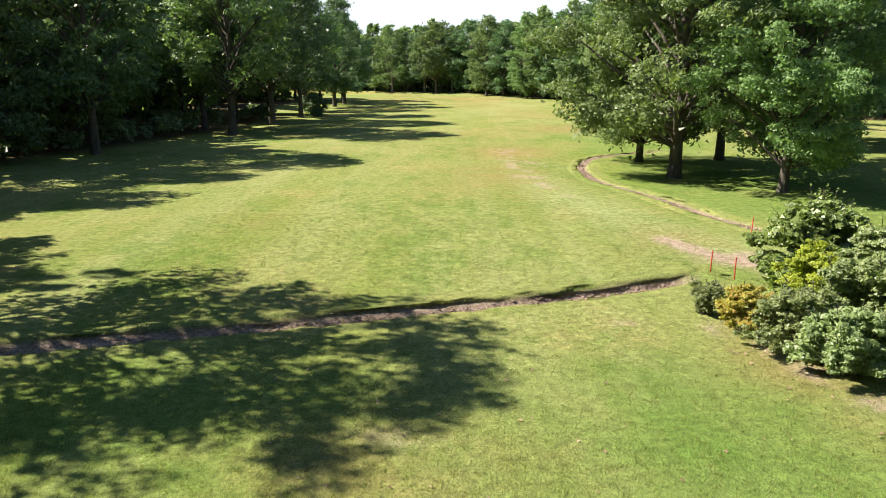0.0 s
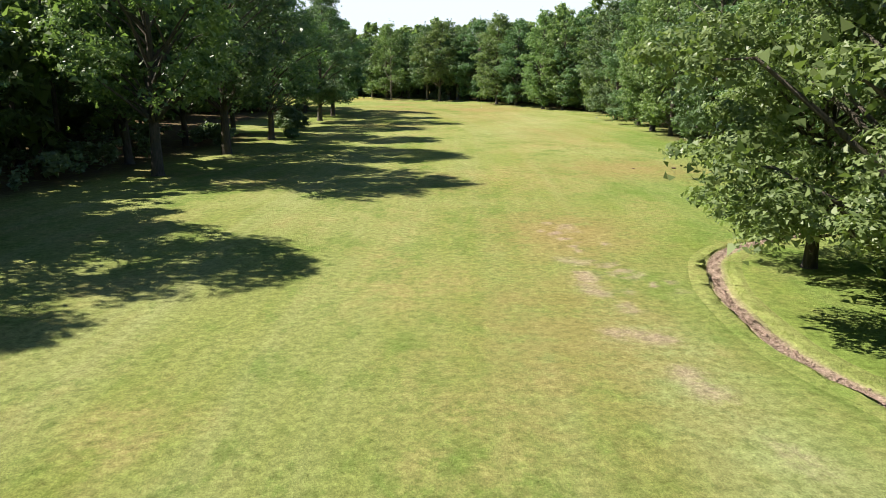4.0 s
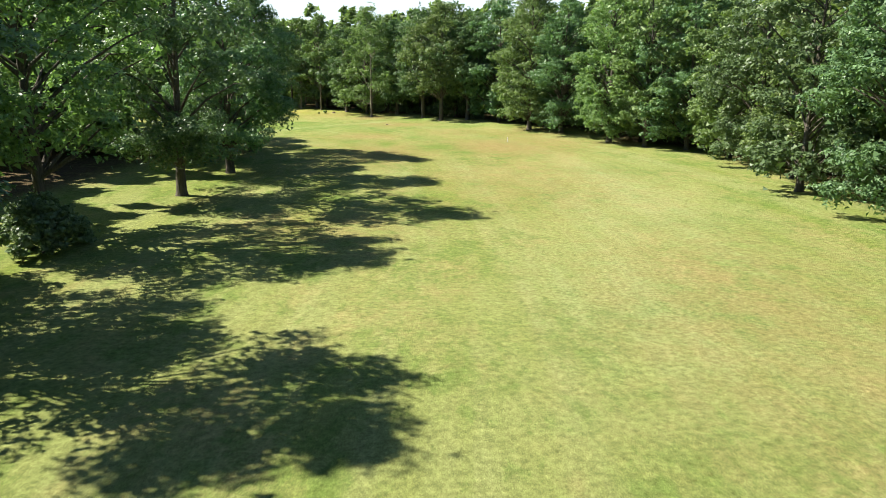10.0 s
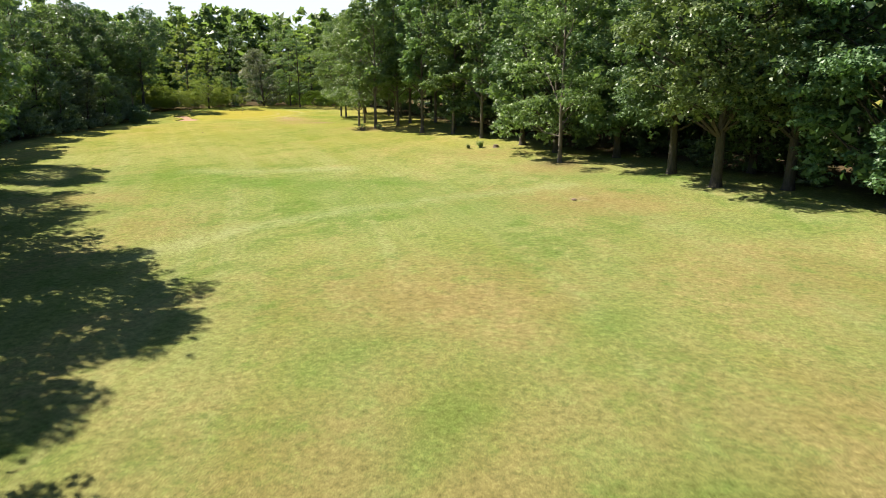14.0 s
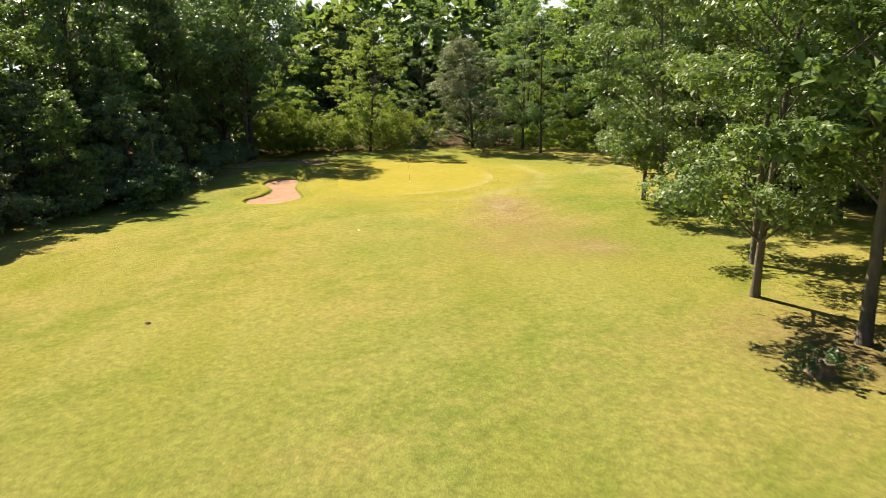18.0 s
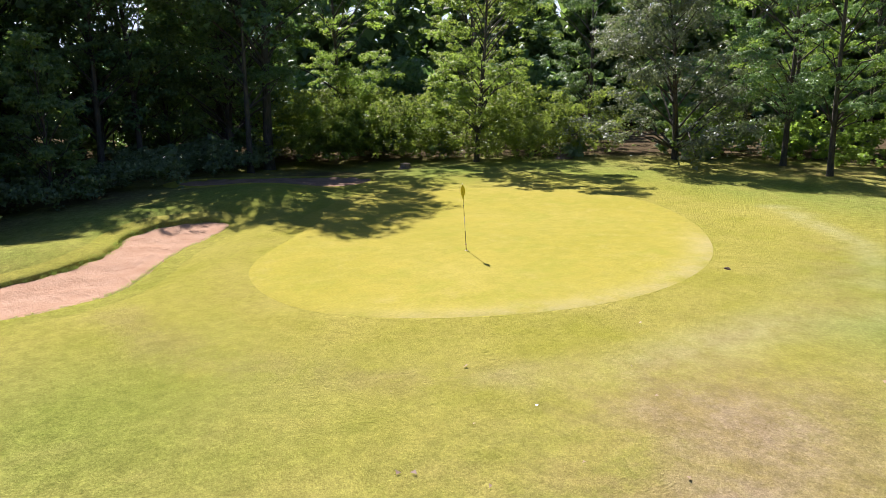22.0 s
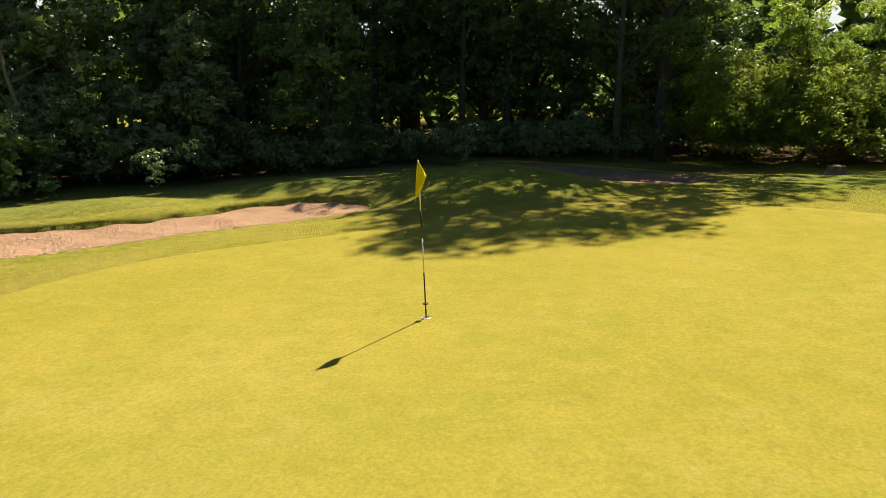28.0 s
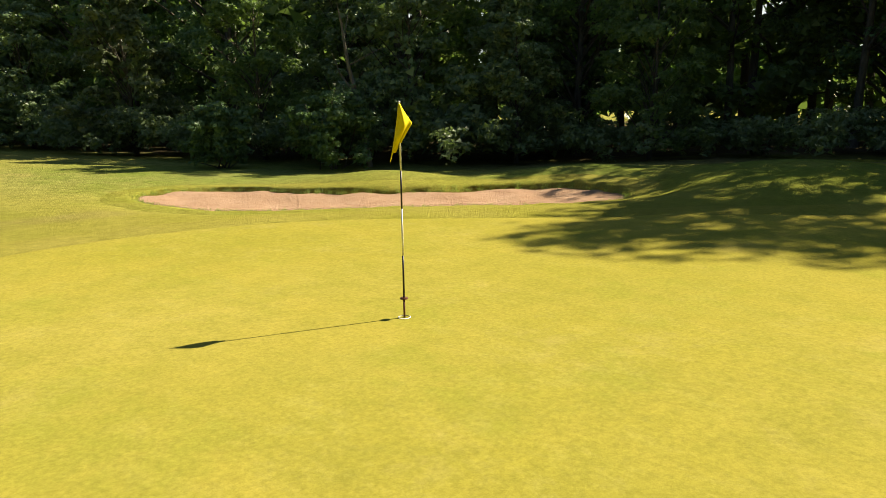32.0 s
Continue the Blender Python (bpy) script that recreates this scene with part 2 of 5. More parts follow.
def make_leaf(name, dark, light, dead=None, gloss=0.20, through=0.27):
    k = Mat(name, 0.42, gloss)
    isl = k.geo.outputs["Random Per Island"]
    info = k.t.nodes.new("ShaderNodeObjectInfo")
    c = k.mix(k.math("ADD", 0.15, k.math("MULTIPLY", isl, 0.75)), dark, light)
    if dead:
        c = k.mix(k.math("GREATER_THAN", isl, 0.93), c, dead)
    clump = k.noise(0.45, 2, 0.5, low=0.3, high=0.7)
    c = k.mix(k.math("MULTIPLY", clump, 0.35), c, light)
    hsv = k.node("ShaderNodeHueSaturation", Color=c)
    k.put(hsv.inputs["Hue"], k.math("ADD", 0.472, k.math("MULTIPLY", info.outputs["Random"], 0.032)))
    k.put(hsv.inputs["Value"], k.math("ADD", 0.82, k.math("MULTIPLY", info.outputs["Random"], 0.36)))
    hsv.inputs["Saturation"].default_value = 0.93
    c = hsv.outputs[0]
    k.color(c)
    tr = k.t.nodes.new("ShaderNodeBsdfTranslucent")
    k.put(tr.inputs["Color"], k.mix(1.0, c, (1.6, 1.8, 0.85), "MULTIPLY"))
    ms = k.t.nodes.new("ShaderNodeMixShader")
    ms.inputs[0].default_value = through
    k.t.links.new(k.b.outputs[0], ms.inputs[1])
    k.t.links.new(tr.outputs[0], ms.inputs[2])
    k.t.links.new(ms.outputs[0], k.out.inputs["Surface"])
    return k.m


def make_bark(name, a, b):
    k = Mat(name, 0.92, 0.15)
    furrow = k.noise(1.0, 5, 0.7, at=k.pos((9, 9, 1.6)), low=0.3, high=0.7)
    blotch = k.noise(0.8, 4, 0.6, low=0.35, high=0.65)
    c = k.mix(furrow, a, b)
    c = k.mix(k.math("MULTIPLY", blotch, 0.4), c, (0.085, 0.095, 0.055))
    k.bump(furrow, 0.9, 0.05)
    return k.color(c)


def make_plain(name, a, b, rough=0.5, scale=14.0, spec=0.4, metal=0.0):
    k = Mat(name, rough, spec)
    k.b.inputs["Metallic"].default_value = metal
    n = k.noise(scale, 4, 0.65, at=k.pos(local=True), low=0.3, high=0.7)
    k.bump(n, 0.25, 0.004)
    return k.color(k.mix(n, a, b))


M_GROUND = make_ground()
M_GREEN = make_green()
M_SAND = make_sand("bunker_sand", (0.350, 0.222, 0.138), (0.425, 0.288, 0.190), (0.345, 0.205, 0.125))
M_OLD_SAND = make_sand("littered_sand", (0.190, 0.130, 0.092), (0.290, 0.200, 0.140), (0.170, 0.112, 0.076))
M_OAK = make_leaf("oak_leaves", (0.031, 0.080, 0.032), (0.128, 0.224, 0.084), through=0.20)
M_LIME = make_leaf("lime_leaves", (0.044, 0.102, 0.034), (0.184, 0.286, 0.088), through=0.25)
M_LAUREL = make_leaf("evergreen_shrub_leaves", (0.085, 0.160, 0.034), (0.200, 0.310, 0.070), gloss=0.5)
M_WOOD_LEAF = make_leaf("woodland_leaves", (0.050, 0.108, 0.036), (0.166, 0.256, 0.084), through=0.38)
M_ROBINIA = make_leaf("robinia_leaves", (0.082, 0.130, 0.024), (0.222, 0.275, 0.058), through=0.55)
M_WILLOW = make_leaf("willow_leaves", (0.074, 0.102, 0.056), (0.200, 0.228, 0.140), gloss=0.25)
M_BRAMBLE = make_leaf("bramble_leaves", (0.084, 0.148, 0.026), (0.235, 0.318, 0.062), through=0.55)
M_DARKBUSH = make_leaf("dark_shrub_leaves", (0.062, 0.108, 0.044), (0.165, 0.236, 0.098), gloss=0.3, through=0.22)
M_GREYBUSH = make_leaf("grey_green_shrub_leaves", (0.098, 0.150, 0.044), (0.230, 0.300, 0.105), gloss=0.4)
M_BRIGHTBUSH = make_leaf("bright_green_shrub_leaves", (0.170, 0.250, 0.016), (0.330, 0.400, 0.030), through=0.4)
M_REDBUSH = make_leaf("bronze_shrub_leaves", (0.190, 0.215, 0.028), (0.430, 0.395, 0.050), dead=(0.40, 0.15, 0.05), through=0.35)
M_GRASSBLADE = make_leaf("grass_blades", (0.120, 0.190, 0.035), (0.250, 0.280, 0.085), through=0.35, gloss=0.2)
M_BARK = make_bark("oak_bark", (0.040, 0.033, 0.026), (0.145, 0.122, 0.098))
M_BARK_PALE = make_bark("pale_bark", (0.110, 0.092, 0.072), (0.250, 0.215, 0.175))
M_STONE = make_plain("ditch_stones", (0.095, 0.062, 0.042), (0.40, 0.300, 0.230), 0.9, 4.0, 0.1)
M_SOIL = make_plain("dark_soil", (0.055, 0.040, 0.026), (0.150, 0.105, 0.065), 0.95, 6.0, 0.1)
M_RED = make_plain("red_paint", (0.50, 0.045, 0.025), (0.62, 0.085, 0.045), 0.5)
M_WHITE = make_plain("white_paint", (0.68, 0.66, 0.60), (0.82, 0.81, 0.78), 0.5)
M_BLACK = make_plain("black_paint", (0.012, 0.010, 0.012), (0.030, 0.024, 0.024), 0.4)
M_YELLOW = make_plain("yellow_cloth", (0.72, 0.56, 0.015), (0.82, 0.66, 0.03), 0.8, 30.0, 0.1)
M_DEADWOOD = make_plain("cut_wood", (0.10, 0.075, 0.05), (0.27, 0.21, 0.15), 0.9, 8.0, 0.1)
M_DEADLEAF = make_leaf("fallen_leaves", (0.120, 0.075, 0.035), (0.420, 0.320, 0.180), through=0.1)
M_RUST = make_plain("brown_plastic", (0.10, 0.035, 0.025), (0.16, 0.06, 0.04), 0.45)


# ---------------------------------------------------------------- mesh helpers


def unit(v):
    return v / np.maximum(np.linalg.norm(v, axis=-1, keepdims=True), 1e-9)


def quad_mesh(name, verts, quads, smooth=False):
    """A mesh from arrays: n x 3 places and m x 4 (or m x 3) corner numbers."""
    me = bpy.data.meshes.new(name)
    verts, quads = np.asarray(verts, np.float32), np.asarray(quads, np.int32)
    me.vertices.add(len(verts))
    me.vertices.foreach_set("co", verts.ravel())
    me.loops.add(quads.size)
    me.loops.foreach_set("vertex_index", quads.ravel())
    me.polygons.add(len(quads))
    me.polygons.foreach_set("loop_start", np.arange(0, quads.size, quads.shape[1], dtype=np.int32))
    me.update(calc_edges=True)
    if smooth:
        me.polygons.foreach_set("use_smooth", np.ones(len(quads), bool))
    me.validate()
    return me


def join(pieces):
    """Several (verts, quads) as one."""
    vs, qs, n = [], [], 0
    for v, q in pieces:
        vs.append(v)
        qs.append(np.asarray(q) + n)
        n += len(v)
    return np.concatenate(vs), np.concatenate(qs)


def tube(points, radii, sides=7):
    """A tapering limb along points, closed at both ends by drawing the rings in."""
    pts, rad = np.asarray(points, float), np.asarray(radii, float)
    along = unit(np.gradient(pts, axis=0))
    side = unit(np.cross(along, np.array([0.31, 0.95, 0.05])))
    other = np.cross(along, side)
    a = np.linspace(0, 2 * np.pi, sides, endpoint=False)
    ring = (np.cos(a)[None, :, None] * side[:, None, :] + np.sin(a)[None, :, None] * other[:, None, :]) * rad[:, None, None] + pts[:, None, :]
    verts = ring.reshape(-1, 3)
    quads = []
    for i in range(len(pts) - 1):
        for j in range(sides):
            k = (j + 1) % sides
            quads.append((i * sides + j, i * sides + k, (i + 1) * sides + k, (i + 1) * sides + j))
    return verts, np.array(quads)


def leaves(centres, size, rng, out=None, lift=0.5):
    """One small three-cornered leaf at each centre."""
    n = len(centres)
    nor = rng.normal(size=(n, 3))
    nor = 0.75 * unit(nor)
    nor[:, 2] += lift
    if out is not None:
        nor += 1.0 * out
    nor = unit(nor)
    u = unit(np.cross(nor, rng.normal(size=(n, 3))))
    v = np.cross(nor, u)
    s = (size * rng.uniform(0.6, 1.35, n))[:, None]
    verts = np.stack([centres - u * s * 0.55 - v * s * rng.uniform(0.0, 0.25, (n, 1)), centres + v * s * 0.52 + nor * s * 0.10, centres + u * s * 0.55 - v * s * rng.uniform(0.05, 0.35, (n, 1))], 1)
    return verts.reshape(-1, 3), np.arange(3 * n).reshape(-1, 3)


def puff_leaves(puffs, radii, count, size, rng, flat=0.7, dense=1.0, sprigs=7):
    """Leaves on clumps: each clump carries several tufts on its upper shell, and the tufts the leaves."""
    share = radii ** 2 / np.sum(radii ** 2)
    n = len(puffs)
    d = unit(rng.normal(size=(n * sprigs, 3)))
    d[:, 2] = np.where((d[:, 2] < -0.1) & (rng.random(n * sprigs) < 0.7), -d[:, 2], d[:, 2])
    home = np.repeat(np.arange(n), sprigs)
    tuft = puffs[home] + d * (radii[home] * rng.uniform(0.55, 1.0, n * sprigs))[:, None] * np.array([1, 1, flat])
    wide = radii[home] * rng.uniform(0.26, 0.50, n * sprigs)
    pick = rng.choice(n * sprigs, size=count, p=wide ** 2 / np.sum(wide ** 2))
    e = unit(rng.normal(size=(count, 3)) + 0.45 * d[pick])
    e[:, 2] = np.where((e[:, 2] < -0.2) & (rng.random(count) < 0.65), -e[:, 2], e[:, 2])
    r = wide[pick] * rng.uniform(0.35, 1.15, count) ** 0.6
    c = tuft[pick] + e * r[:, None] * np.array([1, 1, 0.55])
    outer = leaves(c, size, rng, out=e)
    # larger sprays deep in each clump, which close it against the light
    m = max(8, int(count * dense / 4.2))
    which = rng.choice(n, size=m, p=share)
    c = puffs[which] + rng.normal(0, 0.27, (m, 3)) * radii[which][:, None] * np.array([1, 1, 0.8])
    v, q = leaves(c, size * 1.6, rng)
    return join([outer, (v + rng.normal(0, size * 0.22, v.shape), q)])


def part(name, mesh, material, parent=None, label=""):
    if not mesh.materials:
        mesh.materials.append(material)
    ob = new(name, mesh)
    if parent is not None:
        ob.parent = parent
    return tagged(ob, label)


def thing(name, label, category, group="", at=(0, 0, 0), kind=""):
    e = new(name)
    e.location = at
    e.empty_display_size = 0.3
    return tagged(e, label, category, group, kind)


def bm_mesh(name, bm, smooth=False):
    me = bpy.data.meshes.new(name)
    bm.to_mesh(me)
    bm.free()
    for p in me.polygons:
        p.use_smooth = smooth
    return me


# ---------------------------------------------------------------- the ground's shape
def smooth(a, b, x):
    t = np.clip((np.asarray(x, float) - a) / (b - a), 0, 1)
    return t * t * (3 - 2 * t)


def curve_points(ctrl, step=0.4, closed=False):
    """A Catmull-Rom line through control points."""
    c = np.asarray(ctrl, float)
    n = len(c)
    out = []
    for i in range(n if closed else n - 1):
        p = [c[(i + k) % n] if closed else c[min(max(i + k, 0), n - 1)] for k in (-1, 0, 1, 2)]
        m = max(2, int(np.linalg.norm(p[2] - p[1]) / step))
        for t in np.linspace(0, 1, m, endpoint=False):
            out.append(0.5 * (2 * p[1] + (p[2] - p[0]) * t + (2 * p[0] - 5 * p[1] + 4 * p[2] - p[3]) * t ** 2 + (3 * p[1] - p[0] - 3 * p[2] + p[3]) * t ** 3))
    if not closed:
        out.append(c[-1])
    return np.array(out)


def line_distance(x, y, line):
    """Distance to a polyline, and which side (positive to its left)."""
    best = np.full(np.shape(x), 1e9)
    side = np.zeros(np.shape(x))
    for a, b in zip(line[:-1], line[1:]):
        d = b - a
        t = np.clip(((x - a[0]) * d[0] + (y - a[1]) * d[1]) / max(d @ d, 1e-9), 0, 1)
        px, py = x - a[0] - t * d[0], y - a[1] - t * d[1]
        q = np.hypot(px, py)
        s = d[0] * py - d[1] * px
        side = np.where(q < best, s, side)
        best = np.minimum(best, q)
    return best, side


def inside(x, y, poly):
    """Signed distance to a closed outline, negative inside."""
    closed = np.vstack([poly, poly[:1]])
    d, _ = line_distance(x, y, closed)
    hit = np.zeros(np.shape(x), bool)
    for a, b in zip(closed[:-1], closed[1:]):
        cross = ((a[1] > y) != (b[1] > y)) & (x < (b[0] - a[0]) * (y - a[1]) / (b[1] - a[1] + 1e-12) + a[0])
        hit ^= cross
    return np.where(hit, -d, d)


DITCH_A = curve_points([(-46.0, 5.2), (-30.0, 10.9), (-18.0, 14.7), (-11.1, 16.6), (-5.9, 18.0), (0.8, 20.0), (5.6, 21.6), (9.0, 23.2)], 1.2)
DITCH_B = curve_points([(18.5, 21.5), (15.4, 26.7), (13.7, 30.8), (12.8, 33.8), (11.8, 39.2), (10.8, 42.4), (9.9, 45.8), (10.0, 50.4), (10.5, 53.3), (11.8, 56.9), (14.2, 59.5), (19.5, 62.8)], 1.2)
GREEN = curve_points([(-91.3, 291.5), (-93.9, 292.3), (-96.8, 294.8), (-100.3, 298.3), (-102.9, 302.1), (-102.2, 306.4), (-99.2, 309.6), (-95.0, 310.2), (-90.5, 308.3), (-86.7, 304.9), (-84.9, 301.3), (-84.8, 297.5), (-86.4, 293.9), (-88.6, 291.9)], 0.5, True)
BUNKER = curve_points([(-93.3, 284.3), (-92.8, 285.4), (-92.9, 286.9), (-93.7, 288.4), (-95.2, 289.5), (-96.8, 290.4), (-98.3, 291.5), (-100.0, 293.1), (-101.4, 294.0), (-102.3, 293.1), (-102.3, 291.6), (-101.2, 290.1), (-99.2, 289.3), (-97.6, 288.2),
                       (-96.8, 287.0), (-96.5, 285.7), (-96.0, 284.6), (-94.6, 283.8)], 0.35, True)
BUNKER_BACK = curve_points([(-106.4, 299.8), (-107.8, 297.9), (-109.6, 296.0), (-112.0, 294.6), (-113.9, 295.6), (-113.8, 298.6), (-112.4, 301.6), (-110.6, 303.7), (-108.3, 304.0), (-106.8, 302.0)], 0.5, True)
OPEN = np.array([(-27, -14), (-24, 17.8), (-35.4, 38.9), (-30.2, 61.3), (-26.4, 85.7), (-26.7, 101.3), (-24.5, 118.9), (-27, 140.3), (-23.7, 153.9), (-23.4, 166.4), (-24.8, 184.3), (-42.1, 201.4),
                 (-62.9, 215.4), (-75, 228), (-84, 241), (-93, 256), (-97, 268), (-101, 277), (-106, 286), (-112, 293), (-118, 300), (-120, 304), (-118.5, 307.5), (-115, 310.5), (-111.5, 313.8), (-107.5, 317.2), (-104, 320.4), (-100.5, 323.4), (-96.5, 326), (-90, 326.8), (-84, 328.5),
                 (-74, 322), (-69, 312), (-63, 306), (-57, 301), (-51, 292), (-44, 284), (-37, 277), (-31, 270.5), (-19.4, 258), (-6.7, 250), (2.4, 241.8), (13.4, 222.8), (19, 217.2), (23.6, 203.2), (30.2, 193.7), (34, 173.9),
                 (32.2, 155), (31.1, 133.8), (26.1, 117.4), (31.7, 104.6), (47.5, 110.4), (65.4, 103.4), (71.8, 56.8), (62, 17.3), (40, -12.2), (0, -26)], float)


def terrain(x, y, cut=True, deep=False):
    x, y = np.asarray(x, float), np.asarray(y, float)
    z = 0.05 * np.sin(x * 0.21 + 1.3) * np.sin(y * 0.17) + 0.06 * np.sin(x * 0.07 - y * 0.05)
    z -= 0.35 * np.exp(-((x + 27) / 14) ** 2) * smooth(55, 85, y) * (1 - smooth(140, 170, y))
    east = (y > 200) & (y < 310) & (x > -75) & (x < 120)
    if np.any(east):
        s = np.full(np.shape(x), -99.0)
        s[east] = inside(x[east], y[east], OPEN)
        z += 0.5 * smooth(-9, -1, s) * smooth(203, 216, y) * (1 - smooth(292, 306, y)) * smooth(-72, -62, x)
    z -= 0.17 * np.exp(-(((x + 93) / 16) ** 2 + ((y - 300) / 16) ** 2))
    z -= 0.35 * smooth(-88, -102, x) * (1 - smooth(284, 292, y)) * smooth(225, 245, y)
    z += 0.60 * np.exp(-(((x + 105.4) / 3.9) ** 2 + ((y - 296.5) / 3.2) ** 2))
    z += 0.36 * np.exp(-(((x + 99.4) / 2.0) ** 2 + ((y - 286.6) / 2.2) ** 2))
    z += 0.22 * np.exp(-(((x + 104.2) / 1.8) ** 2 + ((y - 290.4) / 2.0) ** 2))
    z -= 0.75 * np.exp(-(((x + 120) / 9.0) ** 2 + ((y - 306) / 9.0) ** 2))
    # the hollow of the front bunker: a turf slope down from the green, a cut lip under the bank
    near = (y > 279) & (y < 299) & (x < -88) & (x > -107)
    if np.any(near):
        s = np.full(np.shape(x), 9.0)
        s[near] = inside(x[near], y[near], BUNKER)
        if deep:
            s = np.where(s < 1.5, -1.0, s)
        gentle = smooth(-0.7, 0.7, (x + 97.5) * 0.70 + (y - 289.2) * 0.71)
        z -= (0.12 + 0.20 * smooth(286, 292, y)) * (gentle * smooth(2.1, 0.0, s) + (1 - gentle) * (0.6 * smooth(1.5, 0.0, s) + 0.4 * smooth(0.07, -0.06, s)))
    if cut:
        near = (y < 75) & (y > -5)
        if np.any(near):
            for line, width, depth in ((DITCH_A, 0.62, 0.55), (DITCH_B, 0.55, 0.40)):
                d = np.full(np.shape(x), 9.0)
                d[near] = line_distance(x[near], y[near], line)[0]
                z = z - depth * 1.7 * (1 - smooth(0.42, 0.80, d))
        near = (y > 280) & (y < 309) & (x < -88) & (x > -116)
        if np.any(near):
            s = np.full(np.shape(x), 9.0)
            s[near] = inside(x[near], y[near], BUNKER)
            z = z - 0.75 * smooth(0.50, -0.05, s)
            s[near] = inside(x[near], y[near], BUNKER_BACK)
            z = z - 0.55 * smooth(0.50, -0.05, s)
    return z


def ground_z(x, y, cut=True):
    return float(terrain(np.array([x]), np.array([y]), cut)[0])


def stretch(knots):
    """Grid lines: (from, to, step) runs joined."""
    out = []
    for a, b, s in knots:
        out += list(np.arange(a, b, s))
    out.append(knots[-1][1])
    return np.array(out)


FAIRWAY = curve_points([(2, -300), (0, 0), (0, 60), (1, 120), (-3, 170), (-12, 200), (-40, 240), (-70, 272), (-95, 298), (-140, 340), (-300, 500)], 6.0)


def fairway_coords(me, x, y):
    """How far each corner lies along the fairway's middle line and across it."""
    best, across, along, run = np.full(len(x), 1e9), np.zeros(len(x)), np.zeros(len(x)), 0.0
    for a, b in zip(FAIRWAY[:-1], FAIRWAY[1:]):
        d = b - a
        size = np.linalg.norm(d)
        t = np.clip(((x - a[0]) * d[0] + (y - a[1]) * d[1]) / size ** 2, 0, 1)
        px, py = x - a[0] - t * d[0], y - a[1] - t * d[1]
        q = np.hypot(px, py)
        near = q < best
        across = np.where(near, np.sign(d[0] * py - d[1] * px) * q, across)
        along = np.where(near, run + t * size, along)
        best, run = np.minimum(best, q), run + size
    for key, v in (("across", across), ("along", along)):
        me.attributes.new(key, "FLOAT", "POINT").data.foreach_set("value", v.astype(np.float32))


